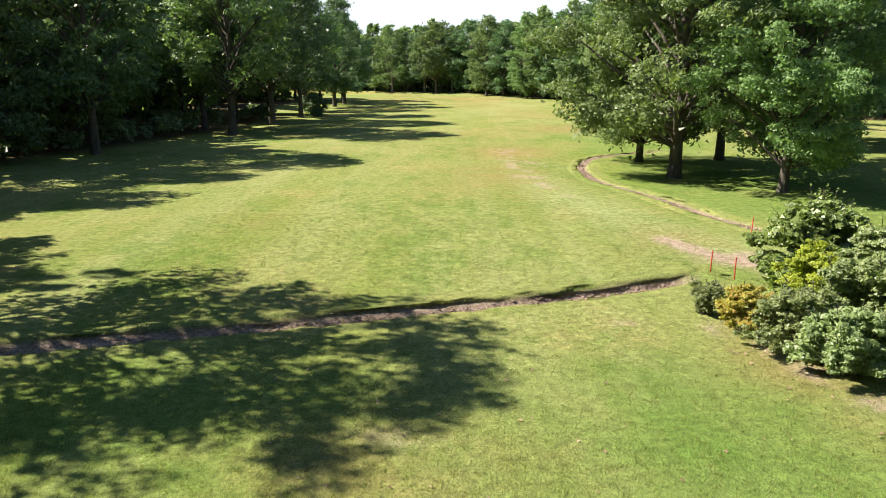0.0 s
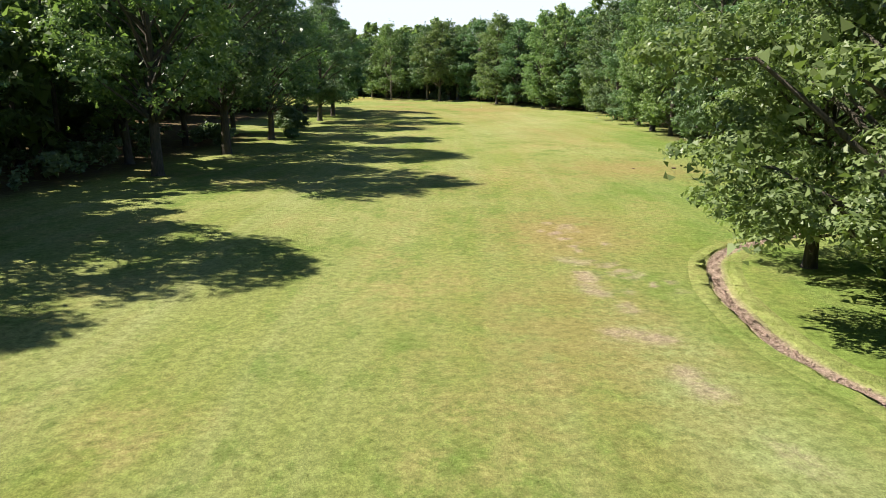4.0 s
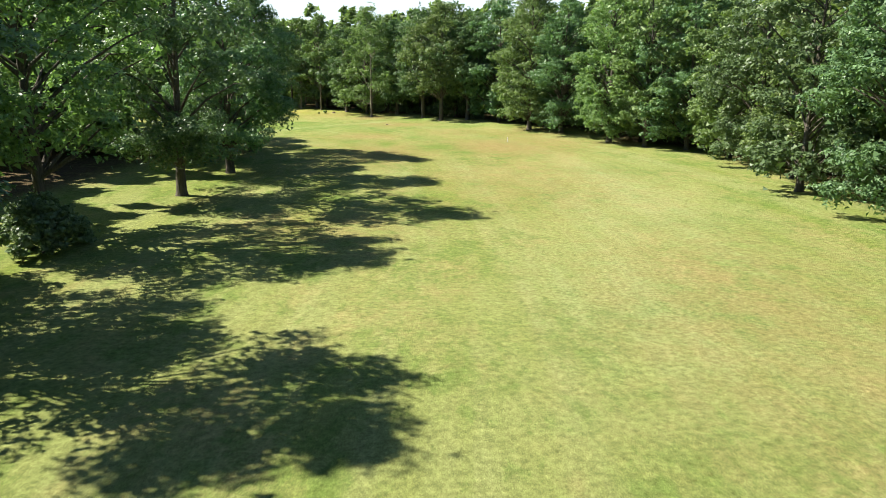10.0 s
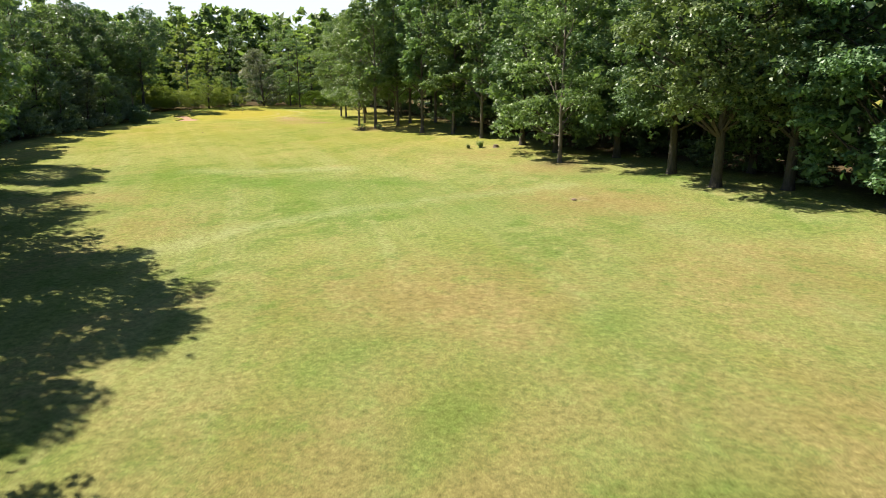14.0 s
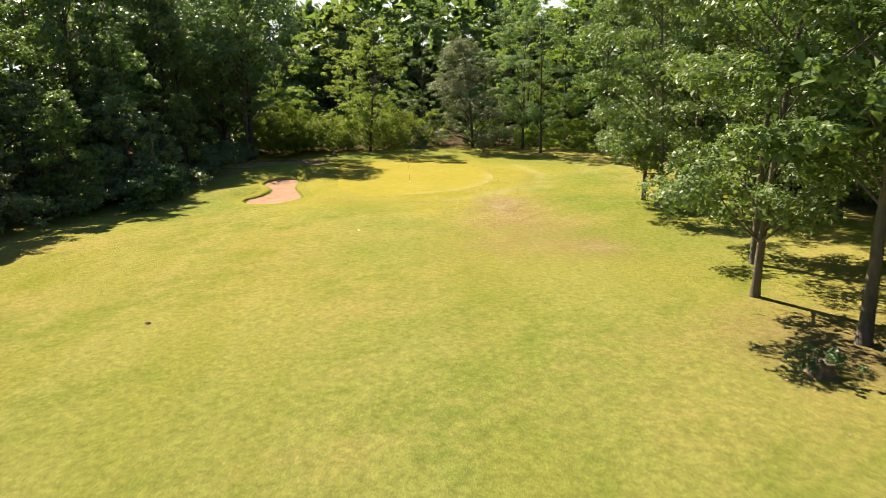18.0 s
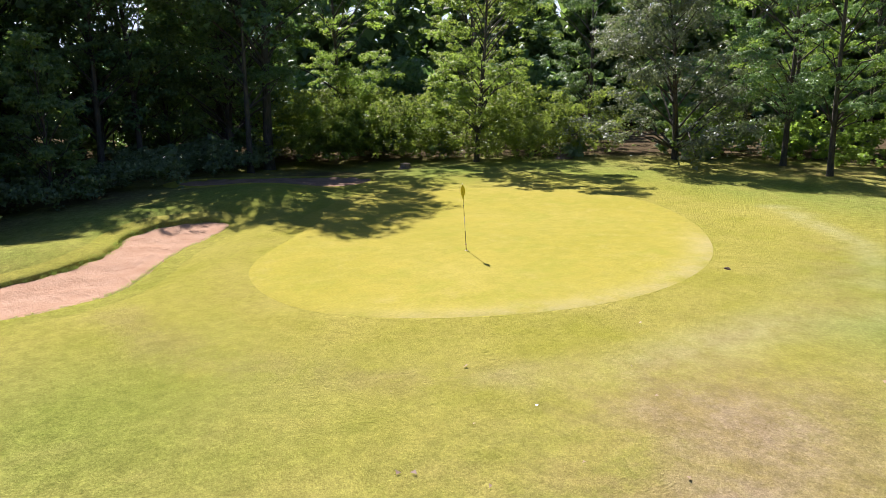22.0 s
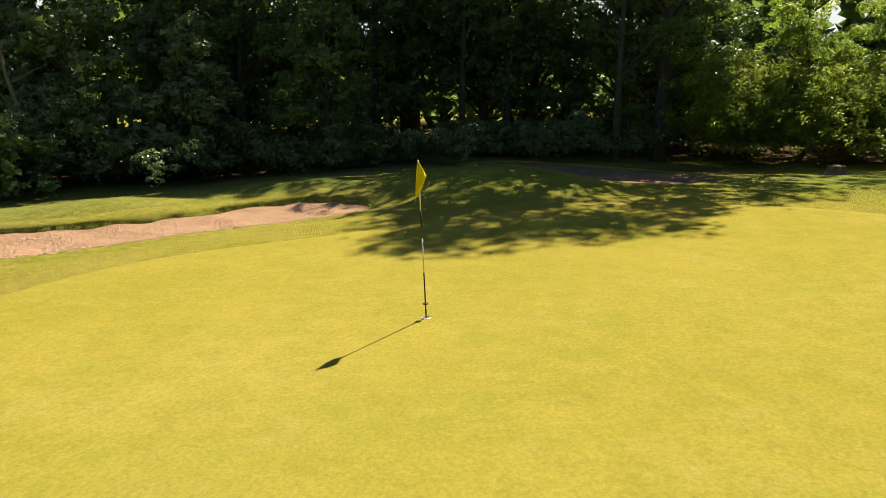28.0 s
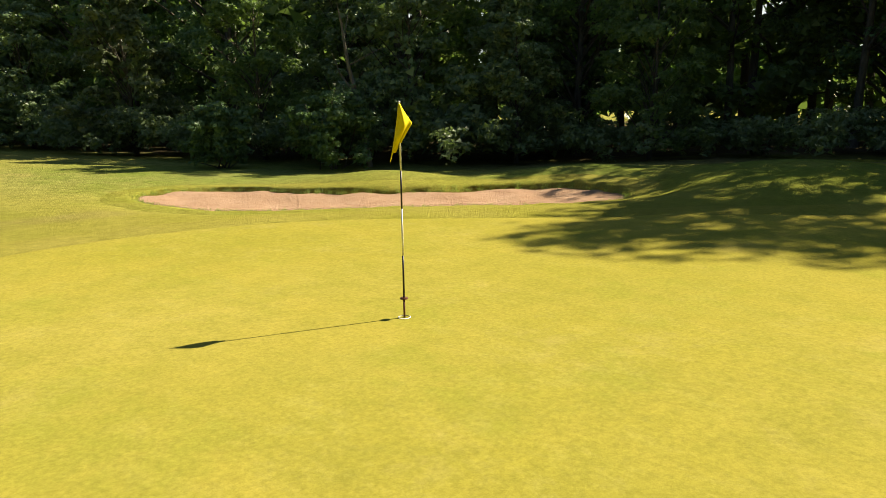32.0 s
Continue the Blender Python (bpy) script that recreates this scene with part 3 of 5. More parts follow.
def build_ground():
    gx = stretch([(-2000, -400, 200), (-400, -180, 22), (-180, -126, 3), (-126, -112, 0.9), (-112, -83, 0.42), (-83, -50, 1.3), (-50, -14, 1.3), (-14, 22, 0.40), (22, 60, 2.0), (60, 100, 4), (100, 400, 30), (400, 2000, 200)])
    gy = stretch([(-2000, -300, 170), (-300, -30, 18), (-30, 8, 1.2), (8, 66, 0.40), (66, 120, 1.3), (120, 280, 2.0), (280, 312, 0.42), (312, 340, 0.9), (340, 420, 4), (420, 800, 38), (800, 2000, 200)])
    x, y = np.meshgrid(gx, gy)
    z = terrain(x.ravel(), y.ravel()).reshape(x.shape)
    n, m = len(gx), len(gy)
    i = np.arange(n * m).reshape(m, n)
    quads = np.stack([i[:-1, :-1], i[:-1, 1:], i[1:, 1:], i[1:, :-1]], -1).reshape(-1, 4)
    me = quad_mesh("ground", np.stack([x.ravel(), y.ravel(), z.ravel()], -1), quads, True)
    xf, yf = x.ravel(), y.ravel()

    def spots(rows):
        v = np.zeros(len(xf))
        for cx, cy, rx, ry, amount in rows:
            v = np.maximum(v, amount * np.exp(-(((xf - cx) / rx) ** 2 + ((yf - cy) / ry) ** 2)))
        return np.clip(v, 0, 1)

    dry = spots([(-0.9, 11.0, 4, 2.5, 0.7), (4.1, 47.3, 5, 9, 0.7), (5.8, 62.0, 5, 8, 0.9), (15.9, 88.2, 9, 9, 0.8), (3.0, 77.6, 9, 16, 0.35), (14.5, 126.2, 12, 25, 0.5), (7.1, 164.9, 16, 25, 0.55), (5.6, 193.3, 14, 14, 0.85), (-9.0, 186.0, 10, 18, 0.75), (-14.0, 206.0, 10, 9, 0.7), (-9.0, 142.0, 9, 8, 0.6), (11.5, 213.6, 9, 9, 0.8), (2.0, 216.0, 12, 9, 0.55), (13.0, 200.0, 12, 12, 0.7),
                 (-10.6, 231.2, 8, 7, 0.9), (-17.8, 246.6, 6, 6, 0.8), (-26.8, 255.6, 8, 7, 0.6), (-47.5, 219.0, 6, 5, 0.65), (-36.0, 213.0, 6, 4, 0.5), (-67.3, 286.4, 3.2, 3.2, 1.0), (-53.5, 279.2, 5, 5, 0.9), (-77.2, 293.0, 3.2, 3.6, 1.0), (-74.0, 290.0, 4, 5, 0.9), (-70.5, 285.0, 4, 5, 0.7), (-77.5, 297.2, 3, 3, 0.6), (-78.8, 295.4, 3.3, 2.8, 1.0), (-71.6, 288.1, 5, 5, 0.7), (8.5, 15.4, 2.0, 3.0, 0.9), (9.5, 28.7, 3, 4, 0.6)])
    lush = spots([(-2.0, 192.0, 3.0, 5.0, 0.8), (1.0, 186.0, 2.0, 2.5, 0.9), (-9.5, 196.0, 1.6, 4.0, 0.7), (-14.5, 199.0, 2.5, 3.0, 0.6), (-6.0, 205.0, 1.5, 3.0, 0.7), (14.0, 214.0, 6.0, 3.0, 0.6), (-38.0, 230.5, 13.0, 4.5, 0.8), (-29.0, 234.2, 6.0, 2.6, 0.7), (-12.0, 243.0, 8.0, 3.0, 0.6), (3.0, 226.0, 9.0, 2.5, 0.5), (19.6, 72.6, 8, 12, 0.8), (19.8, 44.2, 14, 20, 0.8), (-12.0, 7.9, 12, 6, 0.5), (6.0, 11.0, 8, 5, 0.75), (-7.0, 14.0, 8, 4, 0.6), (13.0, 9.0, 7, 5, 0.8), (-24.0, 226.0, 16, 7, 0.55), (-61.0, 269.8, 10, 14, 0.4), (-85.9, 286.8, 4, 5, 0.5), (25.9, 106.6, 6, 30, 0.6), (-99.2, 279.6, 7, 9, 0.7), (-105.5, 297.0, 5.0, 5.0, 0.95), (-103.5, 291.0, 4.5, 3.5, 0.9), (-99.0, 286.5, 3.0, 3.5, 0.55), (-109.0, 309.0, 5.0, 6.0, 0.85), (-104.0, 315.0, 8.0, 3.5, 0.8), (-92.0, 316.5, 8.0, 4.0, 0.7), (-80.0, 308.0, 4.0, 6.0, 0.6), (-79.2, 301.6, 2.5, 2.0, 0.7), (-75.0, 299.6, 3.0, 3.0, 0.8), (-72.0, 299.0, 6.0, 5.0, 0.6), (-64.0, 291.0, 7.0, 6.0, 0.5), (-80.5, 284.5, 5.0, 3.0, 0.45), (-85.0, 284.0, 2.0, 2.0, 0.5), (-76.0, 279.0, 5.0, 4.0, 0.4)])
    bare = spots([(-66.6, 286.8, 1.3, 1.3, 0.45), (-76.2, 291.5, 0.8, 1.0, 0.55), (-79.0, 295.4, 2.6, 2.2, 0.42), (-77.4, 293.4, 1.2, 1.2, 0.5), (8.0, 16.6, 0.35, 0.8, 0.7), (7.3, 18.0, 0.4, 0.7, 0.6), (8.4, 15.0, 0.5, 0.7, 0.8), (9.0, 13.4, 0.8, 0.5, 0.8), (11.0, 25.2, 1.7, 1.3, 0.9), (12.6, 23.6, 1.8, 1.4, 0.9), (-0.9, 12.1, 0.9, 0.5, 0.5), (-12.4, 231.7, 1.4, 0.6, 0.4),
                  (-8.6, 19.9, 0.3, 0.5, 0.5), (4.9, 18.4, 0.7, 0.35, 0.5)])
    for worn, wide, amount in (([(4.7, 56.6), (5.3, 55.9)], 0.60, 0.70), ([(5.1, 54.2), (5.0, 52.7)], 0.65, 0.78), ([(5.0, 51.7), (5.3, 51.1)], 0.60, 0.74), ([(5.8, 50.2), (5.9, 49.2)], 0.50, 0.62),
                               ([(4.9, 47.0), (6.3, 46.6)], 0.75, 0.76), ([(6.1, 44.0), (6.4, 42.4)], 0.65, 0.70), ([(6.0, 64.2), (6.2, 62.6)], 0.60, 0.60), ([(7.0, 40.0), (7.3, 38.6)], 0.5, 0.55)):
        bare = np.maximum(bare, 0.88 * amount * (1 - smooth(0.0, wide * 1.7, line_distance(xf, yf, np.array(worn))[0])))
    flecks = np.random.default_rng(17)
    for _ in range(26):
        t = flecks.random()
        bare = np.maximum(bare, flecks.uniform(0.5, 0.85) * (1 - smooth(0.10, flecks.uniform(0.35, 0.70), np.hypot(xf - 5.2 - 2.4 * t - flecks.normal(0, 0.7), (yf - 64.5 + 13.5 * t - flecks.normal(0, 0.8)) * 0.8))))
    track, _ = line_distance(xf, yf, np.array([(9.1, 28.6), (9.9, 26.3), (10.9, 24.6), (13.4, 22.6), (16, 20.6)]))
    bare = np.maximum(bare, 0.9 * (1 - smooth(0.10, 1.0, track)))
    by = (xf > -125) & (xf < -65) & (yf > 268) & (yf < 330)
    short = np.zeros(len(xf))
    ring = inside(xf[by], yf[by], GREEN)
    dry[by] = np.maximum(dry[by], 0.5 * np.exp(-((ring - 3.2) / 0.9) ** 2) * smooth(2.0, 7.0, (xf[by] + 93.0) * 0.9 - (yf[by] - 302.0) * 0.3))
    short[by] = 0.9 * (1 - smooth(2.0, 12.0, inside(xf[by], yf[by], GREEN)))
    woods = inside(xf, yf, OPEN)
    litter = smooth(-1.0, 5.0, woods - 9.0 * ((xf < 0) & (yf > 128) & (yf < 182))) * (1 - smooth(56, 70, woods))
    litter = np.maximum(litter, spots([(23.0, 201.0, 2.2, 1.6, 0.8), (17.4, 212.4, 2.0, 1.6, 0.8), (13.0, 217.6, 2.2, 1.5, 0.7), (-17.2, 249.8, 2.6, 1.6, 0.8), (-52.9, 278.4, 2.2, 2.0, 0.6), (-97.0, 324.4, 2.6, 1.4, 0.8), (-112.5, 296.5, 4.5, 4.0, 1.0), (-114.0, 303.5, 4.0, 4.5, 0.95), (-110.5, 290.0, 4.0, 4.0, 0.9), (-107.0, 284.5, 3.5, 4.0, 0.8), (-103.5, 278.0, 3.0, 5.0, 0.6), (-25.0, 84.0, 1.6, 1.2, 0.7), (-23.4, 119.2, 1.5, 1.2, 0.6), (31.2, 110.6, 2.2, 1.6, 0.7), (15.0, 45.4, 1.3, 1.0, 0.6)]))
    litter *= 1 - spots([(-115.0, 308.6, 4.0, 3.0, 0.85)])
    for line in (DITCH_A, DITCH_B):
        near = (yf < 75) & (yf > -5)
        d = np.full(len(xf), 9.0)
        d[near] = line_distance(xf[near], yf[near], line)[0]
        litter = np.maximum(litter, 1.0 * (1 - smooth(0.50, 0.75, d)))
    gold = 0.85 * smooth(236, 304, yf - 0.35 * xf) * (1 - 0.5 * litter) * (1 - 0.75 * np.clip(lush, 0, 1))
    pale = spots([(15.0, 158.0, 6.0, 24.0, 0.38), (8.0, 128.0, 5.0, 12.0, 0.3)])
    for line, wide, amount in (([(-32, 206), (-30.5, 214.5), (-27.3, 221.2), (-21.6, 229.0), (-14.4, 237.4)], 1.1, 0.42), ([(-49.6, 233.6), (-44.2, 235.1), (-36.6, 240.5)], 1.6, 0.4), ([(10.6, 27.5), (8.6, 33), (6.8, 40), (5.8, 47)], 2.2, 0.6),
                               ([(-82.0, 314.0), (-82.6, 307.0), (-82.4, 302.7), (-81.6, 298.5), (-82.6, 293.4)], 0.55, 0.55), ([(-90.0, 313.0), (-84.4, 309.0), (-80.6, 303.5), (-79.6, 299.0)], 0.5, 0.5)):
        pale = np.maximum(pale, amount * (1 - smooth(0.0, wide * 1.6, line_distance(xf, yf, np.array(line, float))[0])))
    for key, v in (("dry", dry), ("lush", lush), ("bare", np.clip(bare, 0, 1)), ("litter", np.clip(litter, 0, 1)), ("short", short), ("gold", gold), ("pale", np.clip(pale, 0, 1))):
        a = me.attributes.new(key, "FLOAT", "POINT")
        a.data.foreach_set("value", v.astype(np.float32))
    fairway_coords(me, xf, yf)
    ob = part("ground", me, M_GROUND)
    return tagged(ob, "mown golf fairway of dry yellow-green grass with tan worn patches", "grass", kind="structure")


def sheet(outline, lift, edge, hollow=0.0, rings=22):
    """A surface inside an outline, following the ground, with a rounded rim."""
    c = outline.mean(axis=0)
    n = len(outline)
    vs, qs = [], []
    for r in range(rings + 1):
        f = 1 - r / rings * 0.9995
        p = c + (outline - c) * f
        z = terrain(p[:, 0], p[:, 1], False)
        s = np.minimum(1.0, (1 - f) * np.linalg.norm(outline - c, axis=1) / edge)
        z = z + lift * np.sqrt(np.clip(s * (2 - s), 0, 1)) - hollow * smooth(0, 1, (1 - f) * 3.2) - 0.012 * (r == 0)
        vs.append(np.column_stack([p, z]))
    v = np.concatenate(vs)
    for r in range(rings):
        for j in range(n):
            k = (j + 1) % n
            qs.append((r * n + j, r * n + k, (r + 1) * n + k, (r + 1) * n + j))
    return v, np.array(qs)


def build_ditch(name, line, depth, steep, label, soil=1.0, wide=1.0):
    """The banks and bed of a narrow ditch; steep: +1 or -1, the side with the cut bank."""
    fine = curve_points(line, 0.22)
    d = unit(np.gradient(fine, axis=0))
    side = np.column_stack([-d[:, 1], d[:, 0]])
    rng = np.random.default_rng(len(line))
    n = len(fine)

    def wander(step, amount):
        k = np.arange(0, n + step, step)
        return np.interp(np.arange(n), k, rng.normal(0, amount, len(k)))

    # across: offset, height, whether earth shows
    rows = [(-1.25, -0.02, 0, 0), (-0.95, 0.025, 0, 0), (-0.64, 0.035, 0, 0), (-0.50, 0.0, 0.1, 0), (-0.36, -0.40 * depth, 0.5, 0.2), (-0.20, -0.92 * depth, 0.6, 0.7), (-0.04, -1.0 * depth, 0.3, 1), (0.10, -0.92 * depth, 0.2, 1),
            (0.24, -0.72 * depth, 0.3, 1), (0.35, -0.52 * depth, 0.5, 0.9), (0.43, -0.28 * depth, 0.8, 0.4), (0.50, -0.03, 0.5, 0.15), (0.57, 0.035, 0.1, 0), (0.66, 0.045, 0, 0), (0.95, 0.03, 0, 0), (1.25, -0.02, 0, 0)]
    fade = smooth(0, 1.6, np.minimum(np.arange(n), np.arange(n)[::-1]) * 0.22)
    vs, earth, pebble = [], [], []
    for off, h, e, g in rows:
        inner = 1.0 if abs(off) < 0.7 else 0.0
        o = off * steep * (wide if inner else 1.0) + inner * (wander(4, 0.065) + wander(20, 0.08)) * (1 if abs(off) > 0.35 else 0.5)
        p = fine + side * o[:, None]
        z = terrain(p[:, 0], p[:, 1], False) + (h if h >= 0 else h * fade) + (wander(2, 0.022) if inner else 0)
        vs.append(np.column_stack([p, z]))
        earth.append(np.full(n, e) * fade * soil)
        pebble.append(np.full(n, g) * fade)
    m = len(rows)
    i = np.arange(n * m).reshape(m, n)
    q = np.stack([i[:-1, :-1], i[:-1, 1:], i[1:, 1:], i[1:, :-1]], -1).reshape(-1, 4)
    if steep < 0:
        q = q[:, ::-1]
    me = quad_mesh(name, np.concatenate(vs), q, True)
    for key, rows in (("litter", earth), ("gravel", pebble)):
        a = me.attributes.new(key, "FLOAT", "POINT")
        a.data.foreach_set("value", np.concatenate(rows).astype(np.float32))
    return tagged(part(name, me, M_GROUND), label, "ditch", kind="structure")


def build_backdrop():
    """Pale summer haze low over the horizon, all the way round."""
    k = Mat("sky_haze", 1.0, 0.0)
    em = k.t.nodes.new("ShaderNodeEmission")
    em.inputs["Color"].default_value = (0.84, 0.97, 1.0, 1.0)
    em.inputs["Strength"].default_value = 0.45
    k.t.links.new(em.outputs[0], k.out.inputs["Surface"])
    a = np.linspace(0, 2 * np.pi, 96, endpoint=False)
    ring = np.column_stack([np.cos(a) * 1500 - 30, np.sin(a) * 1500 + 150, np.full(96, -12.0)])
    v = np.concatenate([ring, ring + np.array([0, 0, 330.0])])
    i = np.arange(96)
    q = np.stack([i, np.roll(i, -1), np.roll(i, -1) + 96, i + 96], -1)
    tagged(part("backdrop", quad_mesh("backdrop", v, q, True), k.m), "pale hazy summer sky low over the treetops", "sky", kind="structure")


build_backdrop()
build_ground()
build_ditch("ditch_near", DITCH_A, 0.27, 1, "narrow dry ditch with a cut earth bank across the fairway", 0.8)
build_ditch("ditch_east", DITCH_B, 0.08, 1, "shallow stony ditch curving round the park trees", 0.2, 0.85)

turn = np.linspace(0, 2 * np.pi, len(GREEN), endpoint=False)
ragged = 1.14 + 0.012 * np.sin(turn * 9) + 0.010 * np.sin(turn * 23 + 1) + 0.006 * np.random.default_rng(3).normal(size=len(GREEN))
v, q = sheet(np.mean(GREEN, axis=0) + (GREEN - np.mean(GREEN, axis=0)) * ragged[:, None], 0.018, 1.4)
collar_mesh = quad_mesh("green_collar", v, q, True)
collar_mesh.attributes.new("gold", "FLOAT", "POINT").data.foreach_set("value", np.full(len(v), 0.95, np.float32))
collar_mesh.attributes.new("short", "FLOAT", "POINT").data.foreach_set("value", np.full(len(v), 0.85, np.float32))
tagged(part("green_collar", collar_mesh, M_GROUND), "collar of short pale grass round the putting green", "grass", kind="structure")
v, q = sheet(GREEN, 0.040, 0.12, rings=30)
green_mesh = quad_mesh("putting_green", v, q, True)
rim = green_mesh.attributes.new("rim", "FLOAT", "POINT")
rim.data.foreach_set("value", (0.45 * smooth(-1.4, -0.2, inside(v[:, 0], v[:, 1], GREEN)) * smooth(3.0, 6.5, (v[:, 0] + 93.0) * 0.95 + (v[:, 1] - 300.5) * 0.12)).astype(np.float32))
tagged(part("putting_green", green_mesh, M_GREEN), "closely mown yellow-green oval putting green", "golf green", kind="structure")


def bunker_lip(name, outline, depth, label):
    """A band of turf round a bunker, rolling over its cut edge down to the sand."""
    line = curve_points(outline, 0.16, True)
    n = len(line)
    d = unit(np.roll(line, -1, axis=0) - np.roll(line, 1, axis=0))
    out = np.column_stack([d[:, 1], -d[:, 0]])
    if inside(*(line[:3] + out[:3] * 0.3).T, outline).mean() < 0:
        out = -out
    rng = np.random.default_rng(n)

    def wander(step, amount):
        k = rng.normal(0, amount, n // step + 1)
        k[-1] = k[0]
        return np.interp(np.arange(n) / step, np.arange(len(k)), k)

    vs, earth = [], []
    for off, h, e in ((0.95, -0.03, 0), (0.70, 0.025, 0), (0.35, 0.045, 0), (0.10, 0.050, 0), (0.0, 0.02, 0.0), (-0.03, -0.25 * depth, 0.25), (-0.08, -0.7 * depth, 0.45), (-0.20, -1.15 * depth, 0.6)):
        o = off + (wander(3, 0.03) + wander(9, 0.04)) * (off < 0.5)
        p = line + out * o[:, None]
        vs.append(np.column_stack([p, terrain(p[:, 0], p[:, 1], False) + h + (wander(2, 0.008) if off < 0.5 else 0)]))
        earth.append(np.full(n, e))
    m = len(vs)
    i = np.arange(n * m).reshape(m, n)
    q = np.stack([i[:-1], np.roll(i[:-1], -1, axis=1), np.roll(i[1:], -1, axis=1), i[1:]], -1).reshape(-1, 4)
    me = quad_mesh(name, np.concatenate(vs), q, True)
    for key, row in (("litter", np.concatenate(earth)), ("lush", np.full(n * m, 0.25)), ("gold", np.full(n * m, 0.9)), ("short", np.full(n * m, 0.6))):
        a = me.attributes.new(key, "FLOAT", "POINT")
        a.data.foreach_set("value", row.astype(np.float32))
    return tagged(part(name, me, M_GROUND), label, "turf edge", kind="structure")


def sand_floor(name, outline, depth, label, material):
    """Raked sand over the hollow floor of a bunker, climbing a little towards its rim."""
    gx, gy = np.arange(outline[:, 0].min() - 0.4, outline[:, 0].max() + 0.4, 0.16), np.arange(outline[:, 1].min() - 0.4, outline[:, 1].max() + 0.4, 0.16)
    x, y = np.meshgrid(gx, gy)
    s = inside(x.ravel(), y.ravel(), outline)
    z = terrain(x.ravel(), y.ravel(), False, True) - depth + 0.05 * smooth(-1.6, 0.0, s)
    z += 0.02 * np.sin(x.ravel() * 4.1 + 1.5 * np.sin(y.ravel() * 2.3)) + 0.012 * np.sin(y.ravel() * 7.0 + x.ravel() * 2.0)
    i = np.arange(x.size).reshape(x.shape)
    quads = np.stack([i[:-1, :-1], i[:-1, 1:], i[1:, 1:], i[1:, :-1]], -1).reshape(-1, 4)
    quads = quads[(s[quads] < 0.22).all(axis=1)]
    me = quad_mesh(name, np.column_stack([x.ravel(), y.ravel(), z]), quads, True)
    return tagged(part(name, me, material), label, "bunker", kind="structure")


bunker_lip("bunker_edge_front", BUNKER, 0.14, "grassy rolled lip round the sand bunker")
bunker_lip("bunker_edge_back", BUNKER_BACK, 0.03, "grassy lip round the small back bunker")
sand_floor("bunker_sand_front", BUNKER, 0.07, "kidney-shaped bunker of raked reddish sand beside the green", M_SAND)
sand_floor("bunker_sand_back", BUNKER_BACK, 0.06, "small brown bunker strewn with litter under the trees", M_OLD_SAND)


